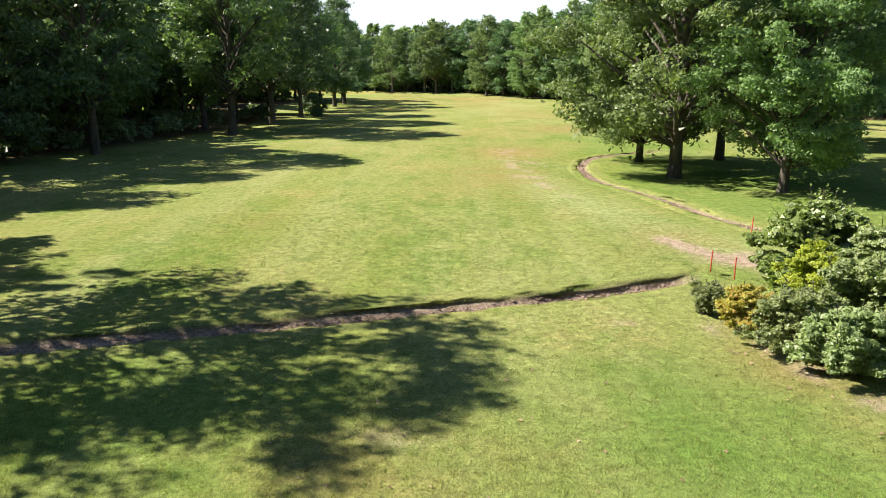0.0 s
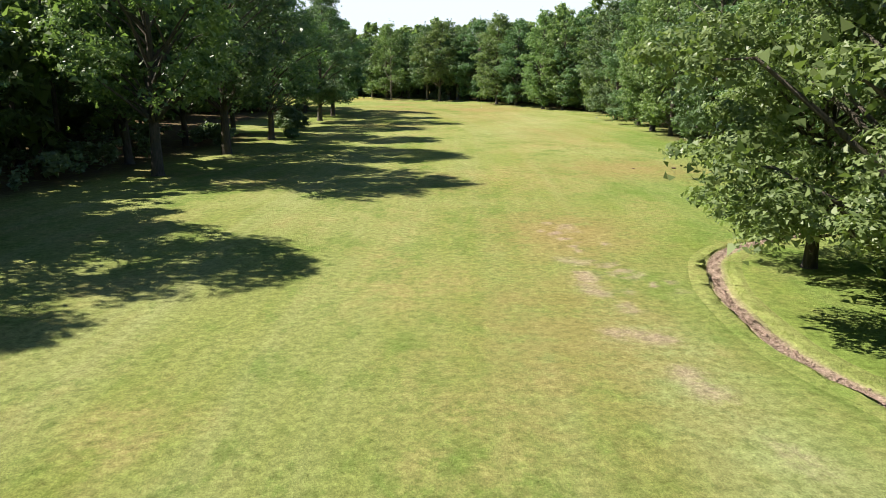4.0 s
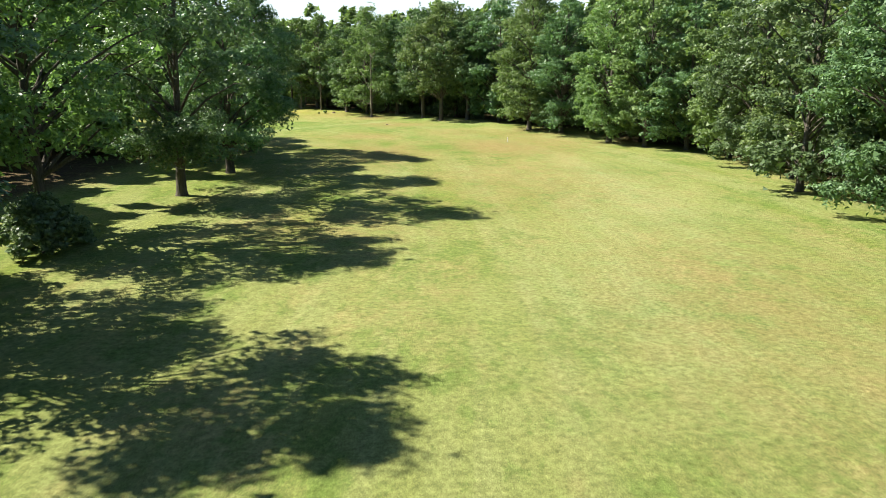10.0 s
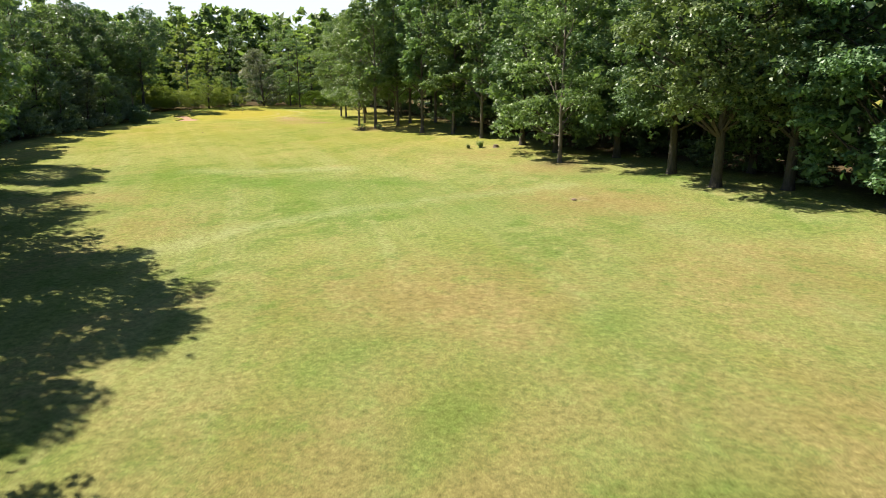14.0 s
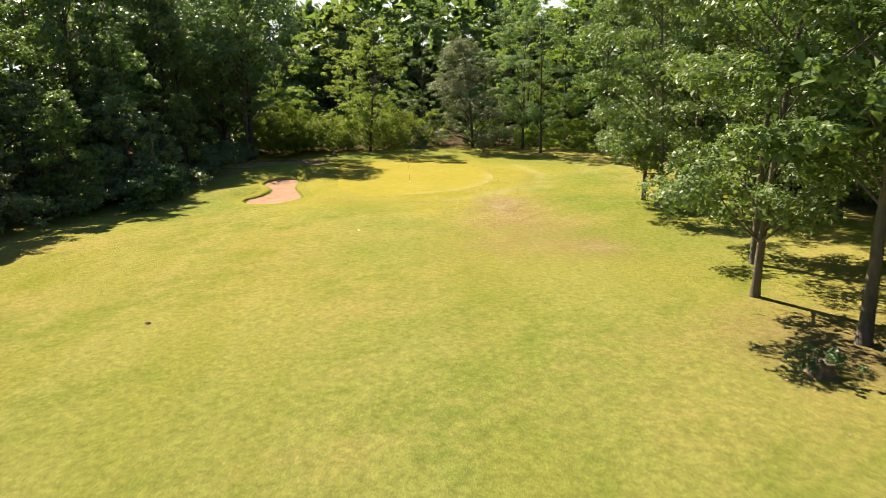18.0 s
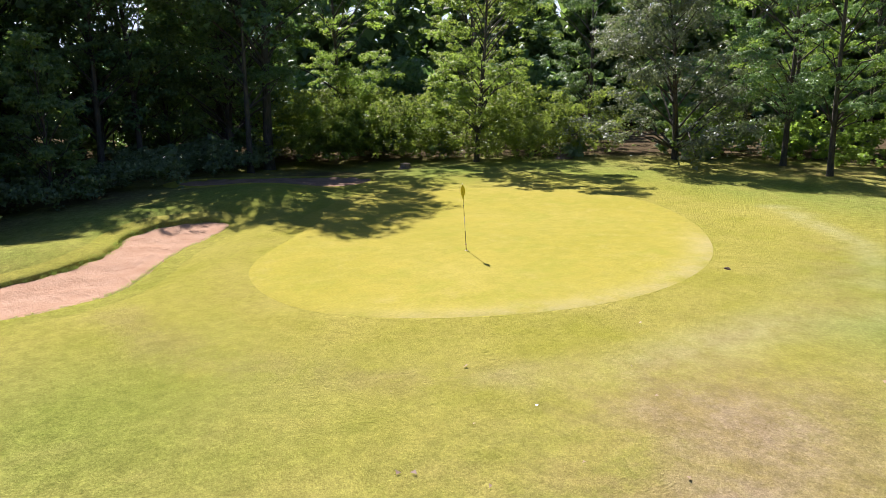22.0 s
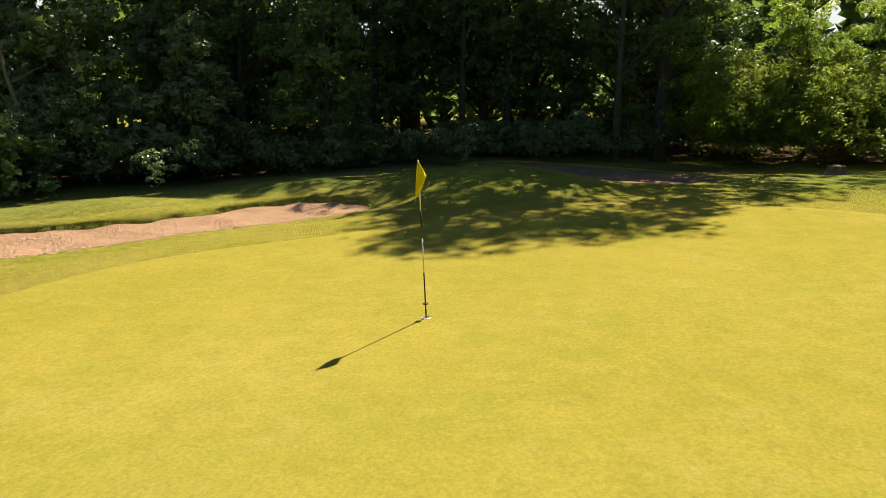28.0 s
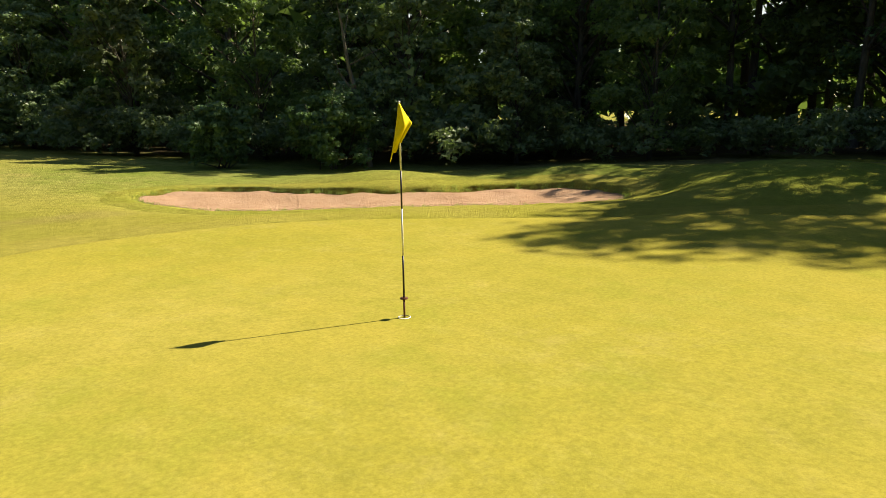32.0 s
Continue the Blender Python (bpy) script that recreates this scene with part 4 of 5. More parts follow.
# ---------------------------------------------------------------- trees
def tree_shape(rng, height, spread, base, girth, puffs, count, size, form="broad", flat=0.7, dense=1.0, clump=1.0):
    """Trunk with limbs, and crown, as two (verts, quads) pairs."""
    lean = rng.normal(0, 0.02, 2) * height
    zs = np.linspace(0, 1, 9)
    wob = np.cumsum(rng.normal(0, 0.10, (9, 2)), axis=0) * np.linspace(0, 1, 9)[:, None]
    spine = np.column_stack([lean[0] * zs ** 1.5 + wob[:, 0], lean[1] * zs ** 1.5 + wob[:, 1], zs * height * 0.9])
    spine[0, 2] = -0.25
    rad = girth * (1 - 0.88 * zs ** 0.9)
    low = np.vstack([spine[0], spine[0] + (spine[1] - spine[0]) * 0.12, spine[0] + (spine[1] - spine[0]) * 0.3, spine[1:]])
    lowr = np.concatenate([[girth * 1.75, girth * 1.22, girth * 1.02], rad[1:]])
    wood = [tube(low, lowr, 9)]
    u = np.sort(rng.random(puffs))
    az = rng.random(puffs) * 2 * np.pi + np.arange(puffs) * 2.4
    if form == "broad":
        prof = np.clip(1.0 - (np.abs(u - 0.36) / 0.70) ** 2.2, 0.12, 1)
        prof = np.where(u < 0.36, np.clip(0.62 + 0.38 * u / 0.36, 0, 1), prof)
    elif form == "tall":
        prof = np.clip(0.72 + 0.28 * np.sin(u * 3.0), 0, 1) * np.clip((1.03 - u) / 0.40, 0.08, 1) ** 0.5
    elif form == "cone":
        prof = np.clip(1.02 - u ** 1.25, 0.10, 1)
    else:
        prof = np.sqrt(np.clip(1 - (u * 1.0) ** 2, 0.05, 1))
    lobe = 1 + 0.16 * np.sin(az * 2 + rng.random() * 6) + 0.12 * np.sin(az * 3 + u * 7 + rng.random() * 6)
    r = spread * prof * lobe * rng.uniform(0.25, 1.0, puffs) ** 0.5
    pz = base + u * (height - base) * 0.97
    hang = np.where(u < 0.3, rng.uniform(0, 0.9, puffs) * (r / spread) * min(1.0, base * 0.35), 0)
    axis = np.column_stack([np.interp(pz, spine[:, 2], spine[:, 0]), np.interp(pz, spine[:, 2], spine[:, 1])])
    cen = np.column_stack([axis[:, 0] + np.cos(az) * r, axis[:, 1] + np.sin(az) * r, pz - hang])
    pr = clump * spread * rng.uniform(0.17, 0.34, puffs) * np.clip(1.15 - 0.4 * u, 0.5, 1.2)
    for i in range(0, puffs, 2):
        z0 = max(base * 0.7, pz[i] - 0.55 * r[i] - rng.uniform(0.5, 1.6))
        z0 = min(z0, height * 0.85)
        p0 = np.array([np.interp(z0, spine[:, 2], spine[:, 0]), np.interp(z0, spine[:, 2], spine[:, 1]), z0])
        p3 = cen[i]
        mid = p0 * 0.55 + p3 * 0.45 + np.array([0, 0, 0.10 * r[i]]) + rng.normal(0, 0.25, 3)
        mid2 = p0 * 0.2 + p3 * 0.8 + np.array([0, 0, 0.08 * r[i]]) + rng.normal(0, 0.2, 3)
        w = girth * np.interp(z0 / height, [0, 1], [0.42, 0.16]) * (0.6 + 0.4 * r[i] / spread)
        wood.append(tube([p0, mid, mid2, p3], [w, w * 0.65, w * 0.38, 0.02], 5))
    crown = puff_leaves(cen, pr, count, size, rng, flat, dense)
    # shaded leaf sprays along the inner boughs
    m = int(0.06 * count * dense)
    if m > 4:
        k = rng.integers(0, puffs, m)
        t = rng.uniform(0.15, 0.95, (m, 1)) ** 0.6
        c = np.column_stack([axis[k], pz[k]]) * (1 - t) + cen[k] * t + rng.normal(0, 0.10 * spread, (m, 3))
        v, q = leaves(c, size * 2.0, rng)
        crown = join([crown, (v + rng.normal(0, size * 0.25, v.shape), q)])
    return join(wood), crown


def make_tree(name, label, category, seed, leaf, bark, **kw):
    rng = np.random.default_rng(seed)
    wood, crown = tree_shape(rng, **kw)
    e = thing(name, label, category)
    part("trunk", quad_mesh("trunk", *wood, smooth=True), bark, e)
    part("crown", quad_mesh("crown", *crown), leaf, e)
    return e


OAK_LABEL = "mature broadleaf oak with a wide low-hanging dark green crown"
TALL_LABEL = "tall woodland-edge oak with a narrow leafy green crown"
SLIM_LABEL = "slender tree with a long bare trunk and high crown"
YOUNG_LABEL = "young bushy broadleaf tree at the wood's edge"
KINDS = {}
for n in range(3):
    KINDS["edge", n] = partial(make_tree, "oak_tree", "mature oak with a clear dark trunk and a wide dense crown", "tree", 21 + n, (M_OAK, M_LIME, M_OAK)[n], M_BARK, height=19.5 + n, spread=6.9, base=5.2, girth=0.42, puffs=121, count=22500, size=0.23, clump=0.85)
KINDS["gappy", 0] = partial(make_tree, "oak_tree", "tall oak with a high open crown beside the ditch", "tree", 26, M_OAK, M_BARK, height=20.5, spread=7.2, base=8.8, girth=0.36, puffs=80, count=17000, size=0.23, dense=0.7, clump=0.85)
for n in range(2):
    KINDS["dense", n] = partial(make_tree, "woodland_tree", "tall dense dark tree in the wood round the green", "tree", 56 + n, (M_WOOD_LEAF, M_OAK)[n], M_BARK, height=21.5 + n, spread=5.2, base=2.4, girth=0.32, puffs=130, count=22000, size=0.205, form="tall", clump=0.76, dense=0.5)
for n in range(2):
    KINDS["skirt", n] = partial(make_tree, "woodland_tree", "slender pale-barked tree with leafy lower boughs", "tree", 61 + n, M_LIME, M_BARK_PALE, height=20.0 + n, spread=4.9, base=3.3, girth=0.19, puffs=60, count=22000, size=0.155, form="tall")
for n in range(3):
    KINDS["fine", n] = partial(make_tree, "oak_tree", OAK_LABEL, "tree", 11 + n, M_OAK if n != 1 else M_LIME, M_BARK, height=19.0 + n, spread=6.6, base=3.4, girth=0.42, puffs=74, count=32300, size=0.19)
for n in range(3):
    KINDS["broad", n] = partial(make_tree, "oak_tree", OAK_LABEL, "tree", 31 + n, M_OAK, M_BARK, height=20.0 + n, spread=6.8, base=3.6, girth=0.42, puffs=89, count=13300, size=0.32, clump=0.85)
for n in range(4):
    KINDS["tall", n] = partial(make_tree, "woodland_tree", TALL_LABEL, "tree", 51 + n, (M_OAK, M_LIME)[n % 2], M_BARK, height=21.2 + n * 0.7, spread=6.2, base=2.0, girth=0.34, puffs=120, count=16500, size=0.28, form="tall", clump=0.78)
for n in range(2):
    KINDS["slim", n] = partial(make_tree, "woodland_tree", SLIM_LABEL, "tree", 71 + n, M_LIME, M_BARK_PALE, height=21.0 + n, spread=4.4, base=6.5, girth=0.24, puffs=78, count=13680, size=0.25, form="tall", clump=0.82)
for n in range(3):
    KINDS["young", n] = partial(make_tree, "young_tree", YOUNG_LABEL, "tree", 81 + n, (M_DARKBUSH, M_DARKBUSH, M_WOOD_LEAF)[n], M_BARK, height=8.5 + n, spread=3.1, base=0.9, girth=0.13, puffs=80, count=18000, size=0.16, form="cone" if n == 1 else "dome", dense=0.4, clump=0.85)
for n in range(2):
    KINDS["sparse", n] = partial(make_tree, "woodland_tree", "thin-crowned tree with a slender dark trunk behind the green", "tree", 76 + n, (M_BRAMBLE, M_LIME)[n], M_BARK, height=20.0 + n, spread=4.3, base=4.2, girth=0.20, puffs=64, count=30000, size=0.12, form="tall", flat=0.8, dense=0.0, clump=0.85)
for n in range(2):
    KINDS["pole", n] = partial(make_tree, "woodland_tree", "dark-trunked tree with a high thin crown in the wood's edge", "tree", 46 + n, M_WOOD_LEAF, M_BARK, height=22.0 + n, spread=4.6, base=7.0, girth=0.25, puffs=62, count=12500, size=0.19, form="tall", dense=0.25, clump=0.8)
for n in range(3):
    KINDS["low", n] = partial(make_tree, "oak_tree", "broad oak with leafy skirts hanging almost to the grass", "tree", 41 + n, (M_LIME, M_OAK, M_LIME)[n], M_BARK, height=20.5 + n, spread=6.0, base=1.7, girth=0.40, puffs=135, count=26000, size=0.22, clump=0.86, dense=1.2)
for n in range(2):
    KINDS["park", n] = partial(make_tree, "oak_tree", "park oak with fine green leaves and low-hanging boughs", "tree", 16 + n, M_LIME, M_BARK, height=19.0 + n, spread=7.2, base=2.6, girth=0.40, puffs=135, count=66000, size=0.165, clump=0.85)

MADE = {}


def plant(kind, n, x, y, s=1.0, turn=0.0, tall=1.0, label="", name="", group="trees round the fairway", sink=0.0):
    m = pose(x, y, ground_z(x, y) - sink, 0, 0, turn)
    if (kind, n) in MADE:
        e = copy_thing(MADE[kind, n], m)
    else:
        e = MADE[kind, n] = KINDS[kind, n]()
        e.matrix_basis = m
    e.scale = (s, s, s * tall)
    return tagged(e, label, group=group)


# wood's edge west of the fairway: x, y, kind, size
WEST = [(-26.0, 8.0, "edge", 1.0), (-30.2, 25.8, "gappy", 0.70), (-36.4, 42.6, "edge", 0.92), (-33.6, 51.5, "low", 0.92), (-29.6, 60.6, "edge", 0.98), (-34.6, 66.0, "low", 0.9), (-39.0, 72.0, "tall", 0.9), (-24.8, 84.4, "edge", 1.17),
        (-30.7, 92.5, "edge", 1.0), (-24.3, 102.0, "edge", 1.20), (-31.8, 110.6, "edge", 0.9), (-23.6, 119.4, "edge", 0.97), (-31.0, 127.6, "edge", 0.95), (-26.5, 139.3, "edge", 1.05), (-23.2, 154.2, "fine", 1.04),
        (-22.7, 166.3, "fine", 1.04), (-29.8, 175.0, "edge", 0.9), (-25.5, 184.6, "fine", 1.04), (-39.5, 193.5, "edge", 0.9), (-43.5, 203.2, "edge", 1.0), (-52.2, 207.0, "edge", 0.95), (-62.8, 216.3, "edge", 0.98), (-73.6, 228.4, "edge", 0.9)]
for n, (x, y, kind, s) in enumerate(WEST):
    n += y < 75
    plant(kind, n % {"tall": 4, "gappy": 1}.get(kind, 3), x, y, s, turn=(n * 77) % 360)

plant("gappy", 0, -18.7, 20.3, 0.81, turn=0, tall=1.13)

# park trees and wood's edge east of it
EAST = [(15.3, 46.8, "park", 1.12), (15.3, 55.5, "park", 0.74), (19.6, 40.6, "park", 0.74), (21.9, 56.4, "broad", 0.88), (33.8, 65.2, "broad", 0.9), (41.0, 71.9, "broad", 0.95), (30.4, 74.6, "tall", 0.9), (31.0, 95.0, "low", 0.98), (33.6, 93.9, "tall", 0.9),
        (39.5, 100.7, "tall", 0.95), (31.2, 110.6, "low", 1.16), (30.0, 123.1, "tall", 0.95), (30.2, 132.6, "low", 1.02), (31.2, 144.4, "low", 0.98), (30.6, 157.8, "tall", 1.0), (34.1, 166.3, "tall", 0.95), (33.8, 174.9, "low", 1.0), (34.0, 183.3, "tall", 1.0), (31.5, 191.8, "tall", 1.0),
        (26.9, 195.7, "tall", 1.0), (23.1, 201.6, "low", 1.02), (28.3, 203.1, "tall", 1.0), (17.6, 212.6, "low", 1.0), (13.0, 218.0, "low", 1.02), (16.2, 223.2, "tall", 1.0), (14.4, 228.7, "tall", 1.02), (8.8, 232.8, "tall", 1.0), (2.9, 238.4, "edge", 1.05), (-2.4, 239.6, "edge", 1.08),
        (-6.2, 245.2, "edge", 1.0), (0.6, 247.2, "tall", 1.02), (-12.2, 253.7, "broad", 0.95), (-17.5, 250.2, "skirt", 1.15), (-19.2, 256.2, "tall", 1.0), (-24.5, 262.0, "broad", 0.9), (-31.4, 267.4, "slim", 1.0), (-33.5, 274.0, "tall", 1.0), (-37.2, 272.4, "slim", 0.98), (-38.6, 277.0, "slim", 1.0),
        (-43.6, 276.6, "slim", 1.0), (-45.5, 287.0, "slim", 1.02), (-50.5, 283.2, "slim", 0.96), (-49.6, 286.0, "slim", 1.02), (-54.2, 290.2, "skirt", 0.95), (-52.7, 279.5, "slim", 1.04), (-57.3, 282.8, "skirt", 1.0), (-59.0, 288.2, "skirt", 1.0), (-57.9, 301.0, "skirt", 1.06), (-61.8, 304.0, "skirt", 1.0), (-68.6, 299.4, "skirt", 0.9), (-71.0, 301.9, "skirt", 0.85), (-71.0, 312.0, "broad", 0.9), (-66.9, 315.0, "tall", 1.0)]
for n, (x, y, kind, s) in enumerate(EAST):
    plant(kind, n % {"tall": 4, "slim": 2, "skirt": 2, "park": 2}.get(kind, 3), x, y, s, turn=(n * 131) % 360)

# the wood round the green
GREEN_WOOD = [(-122.4, 300.4, "dense", 0.86), (-127.8, 303.6, "dense", 0.85), (-124.2, 309.7, "sparse", 1.0), (-117.6, 300.2, "pole", 0.80), (-130, 302, "dense", 0.95), (-97.0, 324.8, "sparse", 0.85), (-90, 332, "dense", 0.9), (-83, 333, "slim", 1.0), (-77, 328, "dense", 0.95), (-115, 327, "sparse", 0.9),
              (-124, 322, "sparse", 0.95), (-106, 334, "sparse", 0.95), (-99, 338, "sparse", 0.95), (-127, 295, "dense", 1.0), (-124.5, 287.4, "dense", 0.95), (-116, 281, "dense", 0.95), (-111, 272, "dense", 0.95), (-106, 262, "dense", 0.95), (-101, 252, "dense", 0.9), (-91, 241, "broad", 0.8), (-121.0, 294.4, "pole", 0.82), (-93.2, 322.9, "sparse", 0.8), (-100.5, 331.0, "sparse", 0.95), (-123.5, 292.5, "dense", 0.95), (-120.8, 286.0, "pole", 0.85), (-120.2, 292.0, "pole", 0.8), (-112.4, 283.4, "dense", 0.62)]
for n, (x, y, kind, s) in enumerate(GREEN_WOOD):
    plant(kind, n % {"dense": 2, "slim": 2, "sparse": 2, "pole": 2}.get(kind, 3), x, y, s, turn=(n * 97) % 360, group="trees round the green")
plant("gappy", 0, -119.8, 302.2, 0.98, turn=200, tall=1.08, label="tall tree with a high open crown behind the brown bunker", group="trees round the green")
YOUNG = [(-95.5, 259, 0.9), (-98.5, 267, 1.0), (-102, 274, 0.85), (-105.4, 280.6, 0.95), (-107.5, 284.5, 0.7), (-110.5, 288.5, 0.75), (-107, 273, 1.1), (-111.5, 281, 1.1), (-101, 260, 1.1), (-95, 252, 0.9), (-86, 240, 0.8), (-125, 297, 0.9), (-92, 249, 1.0), (-78, 229, 0.9)]
for n, (x, y, s) in enumerate(YOUNG):
    plant("young", n % 3, x, y, s, turn=(n * 67) % 360, group="young trees at the wood's edge")

rob = make_tree("robinia_tree", "slender light yellow-green robinia leaning over the green's back edge", "tree", 91, M_ROBINIA, M_BARK, height=15.5, spread=3.8, base=2.6, girth=0.19, puffs=95, count=34000, size=0.125, form="tall", flat=0.9, dense=0.0, clump=0.85)
rob.matrix_basis = pose(-111.5, 313.4, ground_z(-111.5, 313.4), 0, 5, 70)
wil = make_tree("willow_tree", "spreading grey-green willow with low branches at the wood's edge", "tree", 92, M_WILLOW, M_BARK, height=12.5, spread=5.6, base=0.9, girth=0.22, puffs=84, count=44000, size=0.12, form="dome", dense=0.15)
wil.matrix_basis = pose(-102.9, 322.6, ground_z(-102.9, 322.6), 0, 0, 0)


def dead_tree(x, y):
    """A bare, leaning pale stem with a few broken boughs."""
    e = thing("dead_tree", "bare pale dead trunk leaning among dark undergrowth", "tree", at=(x, y, ground_z(x, y)))
    stem = tube([(-0.4, 0.4, -0.1), (-0.25, 0.25, 1.4), (0.0, 0.1, 2.9), (0.2, -0.1, 4.2), (0.35, -0.2, 5.6), (0.5, -0.25, 6.4)], [0.13, 0.11, 0.09, 0.07, 0.045, 0.01], 8)
    e.scale = (0.95, 0.95, 0.95)
    part("trunk", quad_mesh("trunk", *stem, smooth=True), M_BARK_PALE, e)
    for a, b, c, r in (((0.0, 0.1, 2.9), (0.5, -0.2, 3.7), (0.8, -0.3, 4.6), 0.04), ((0.17, -0.07, 4.0), (-0.7, 0.3, 4.5), (-1.1, 0.5, 4.7), 0.03), ((0.27, -0.15, 5.0), (0.0, -0.4, 5.6), (-0.2, -0.5, 6.1), 0.025)):
        part("bough", quad_mesh("bough", *tube([a, b, c], [r, r * 0.7, 0.006], 6), smooth=True), M_BARK_PALE, e)


dead_tree(-102.4, 280.9)


# ---------------------------------------------------------------- woods behind the edges, joined
def woods():
    rng = np.random.default_rng(5)
    gx, gy = np.meshgrid(np.arange(-185, 110, 6.3), np.arange(-60, 385, 6.3))
    x = gx.ravel() + rng.uniform(-2.4, 2.4, gx.size)
    y = gy.ravel() + rng.uniform(-2.4, 2.4, gx.size)
    s = inside(x, y, OPEN)
    back = (y > 306) & (x < -60)
    west = (x < -15) & (y > 136) & (y < 176)
    keep = (s > np.where(back, 36.0, np.where((x < -15) & (y > 15) & (y < 66), 4.5, np.where(west, 22.0, np.where((x < -15) & (y > 96) & (y < 137), 14.0, np.where((x < -15) & (y > 66) & (y < 200) | (x > 20) & (y > 60) & (y < 132), 9.0, 6.5)))))) & (s < np.where(back, 78.0, 48.0)) & ((s < np.where(back, 66.0, 33.0)) | (rng.random(len(s)) < 0.55))
    keep &= (s > np.where((x < -95) & (y > 255) & (y < 300), 11.0, 0.0))
    keep &= (rng.random(len(s)) < np.where((x < -95) & (y > 258) & (y < 322), 0.72, 1.0))
    x, y, s = x[keep], y[keep], s[keep]
    shapes = []
    for n in range(6):
        r = np.random.default_rng(200 + n)
        near = tree_shape(r, height=21.5 + 0.6 * n, spread=4.6, base=4.5, girth=0.28, puffs=38, count=1300, size=0.70, form="tall")
        far = tree_shape(r, height=22.5 + 0.6 * n, spread=5.0, base=0.3, girth=0.28, puffs=26, count=360, size=1.6, form="tall")
        close = tree_shape(r, height=21.0 + 0.6 * n, spread=4.7, base=2.0, girth=0.28, puffs=48, count=2600, size=0.44, form="tall")
        shapes.append((near, far, close))
    wood, crown = [], []
    for i in range(len(x)):
        (wv, wq), (cv, cq) = shapes[rng.integers(6)][2 if y[i] > 255 and x[i] < -72 and s[i] < 40 else 0 if s[i] < 13 else 1]
        a, k = rng.random() * 6.28, rng.uniform(0.85, 1.08)
        turn = np.array([[math.cos(a), -math.sin(a), 0], [math.sin(a), math.cos(a), 0], [0, 0, 1]])
        at = np.array([x[i], y[i], 0.0])
        if s[i] < 26:
            wood.append((wv[:99] @ turn.T * k + at, wq[:90]))
        crown.append((cv @ turn.T * k + at, cq))
    e = thing("woods", "dense dark deciduous woodland behind the fairway's edge trees", "woods", kind="stuff")
    part("trunks", quad_mesh("trunks", *join(wood), smooth=True), M_BARK, e)
    part("crowns", quad_mesh("crowns", *join(crown)), M_WOOD_LEAF, e)


woods()


def undergrowth(name, label, seed, count, low, high, leaf, area, tall, size, per=260, shoots=0):
    """Low leafy scrub along the woods' floor, joined."""
    rng = np.random.default_rng(seed)
    x0, x1, y0, y1 = area
    x, y = rng.uniform(x0, x1, count * 30), rng.uniform(y0, y1, count * 30)
    s = inside(x, y, OPEN)
    glade = (x > -60) & (x < 0) & (y > 122) & (y < 182)
    keep = np.nonzero((s > low) & (s < high) & ~glade)[0][:count]
    cen, rad = [], []
    for i in keep:
        h = tall * rng.uniform(0.5, 1.25)
        for _ in range(shoots):
            cen.append((x[i] + rng.normal(0, 0.9), y[i] + rng.normal(0, 0.9), h * rng.uniform(0.1, 1.15)))
            rad.append(h * rng.uniform(0.08, 0.22))
        for _ in range(0 if shoots else 4):
            cen.append((x[i] + rng.normal(0, 0.7), y[i] + rng.normal(0, 0.7), h * rng.uniform(0.2, 0.75)))
            rad.append(h * rng.uniform(0.28, 0.5))
    v, q = puff_leaves(np.array(cen), np.array(rad), len(keep) * per, size, rng, 0.9)
    v[:, 2] = np.maximum(v[:, 2], -0.3)
    ob = part(name, quad_mesh(name, v, q), leaf)
    return tagged(ob, label, "undergrowth", kind="stuff")


undergrowth("undergrowth", "dark leafy scrub on the woodland floor", 301, 620, 2.0, 16.0, M_DARKBUSH, (-150, 80, 0, 350), 1.9, 0.36, 150)
undergrowth("bramble_thicket", "sunlit bright green brambles behind the green", 302, 84, -1.5, 7.0, M_BRAMBLE, (-130, -108, 303.5, 330), 3.4, 0.115, 1150, 14)
undergrowth("bramble_thicket_east", "sunlit bright green scrub in the clearing behind the green", 303, 50, -0.5, 9.0, M_BRAMBLE, (-104, -80, 322, 340), 2.3, 0.115, 1300, 14)
undergrowth("bramble_clump", "bright sunlit bramble bush beside a slender trunk", 305, 52, -9.0, 14.0, M_BRAMBLE, (-129.5, -115.8, 304.6, 314.0), 2.7, 0.125, 950, 14)
undergrowth("edge_scrub", "low dark scrub along the wood's edge beside the bunker", 306, 120, -0.8, 3.5, M_DARKBUSH, (-122, -92, 250, 303), 1.5, 0.13, 420)
undergrowth("far_thicket", "dim tangled growth deep in the wood", 304, 260, 26.0, 62.0, M_WOOD_LEAF, (-195, -90, 225, 390), 6.5, 0.66, 310)


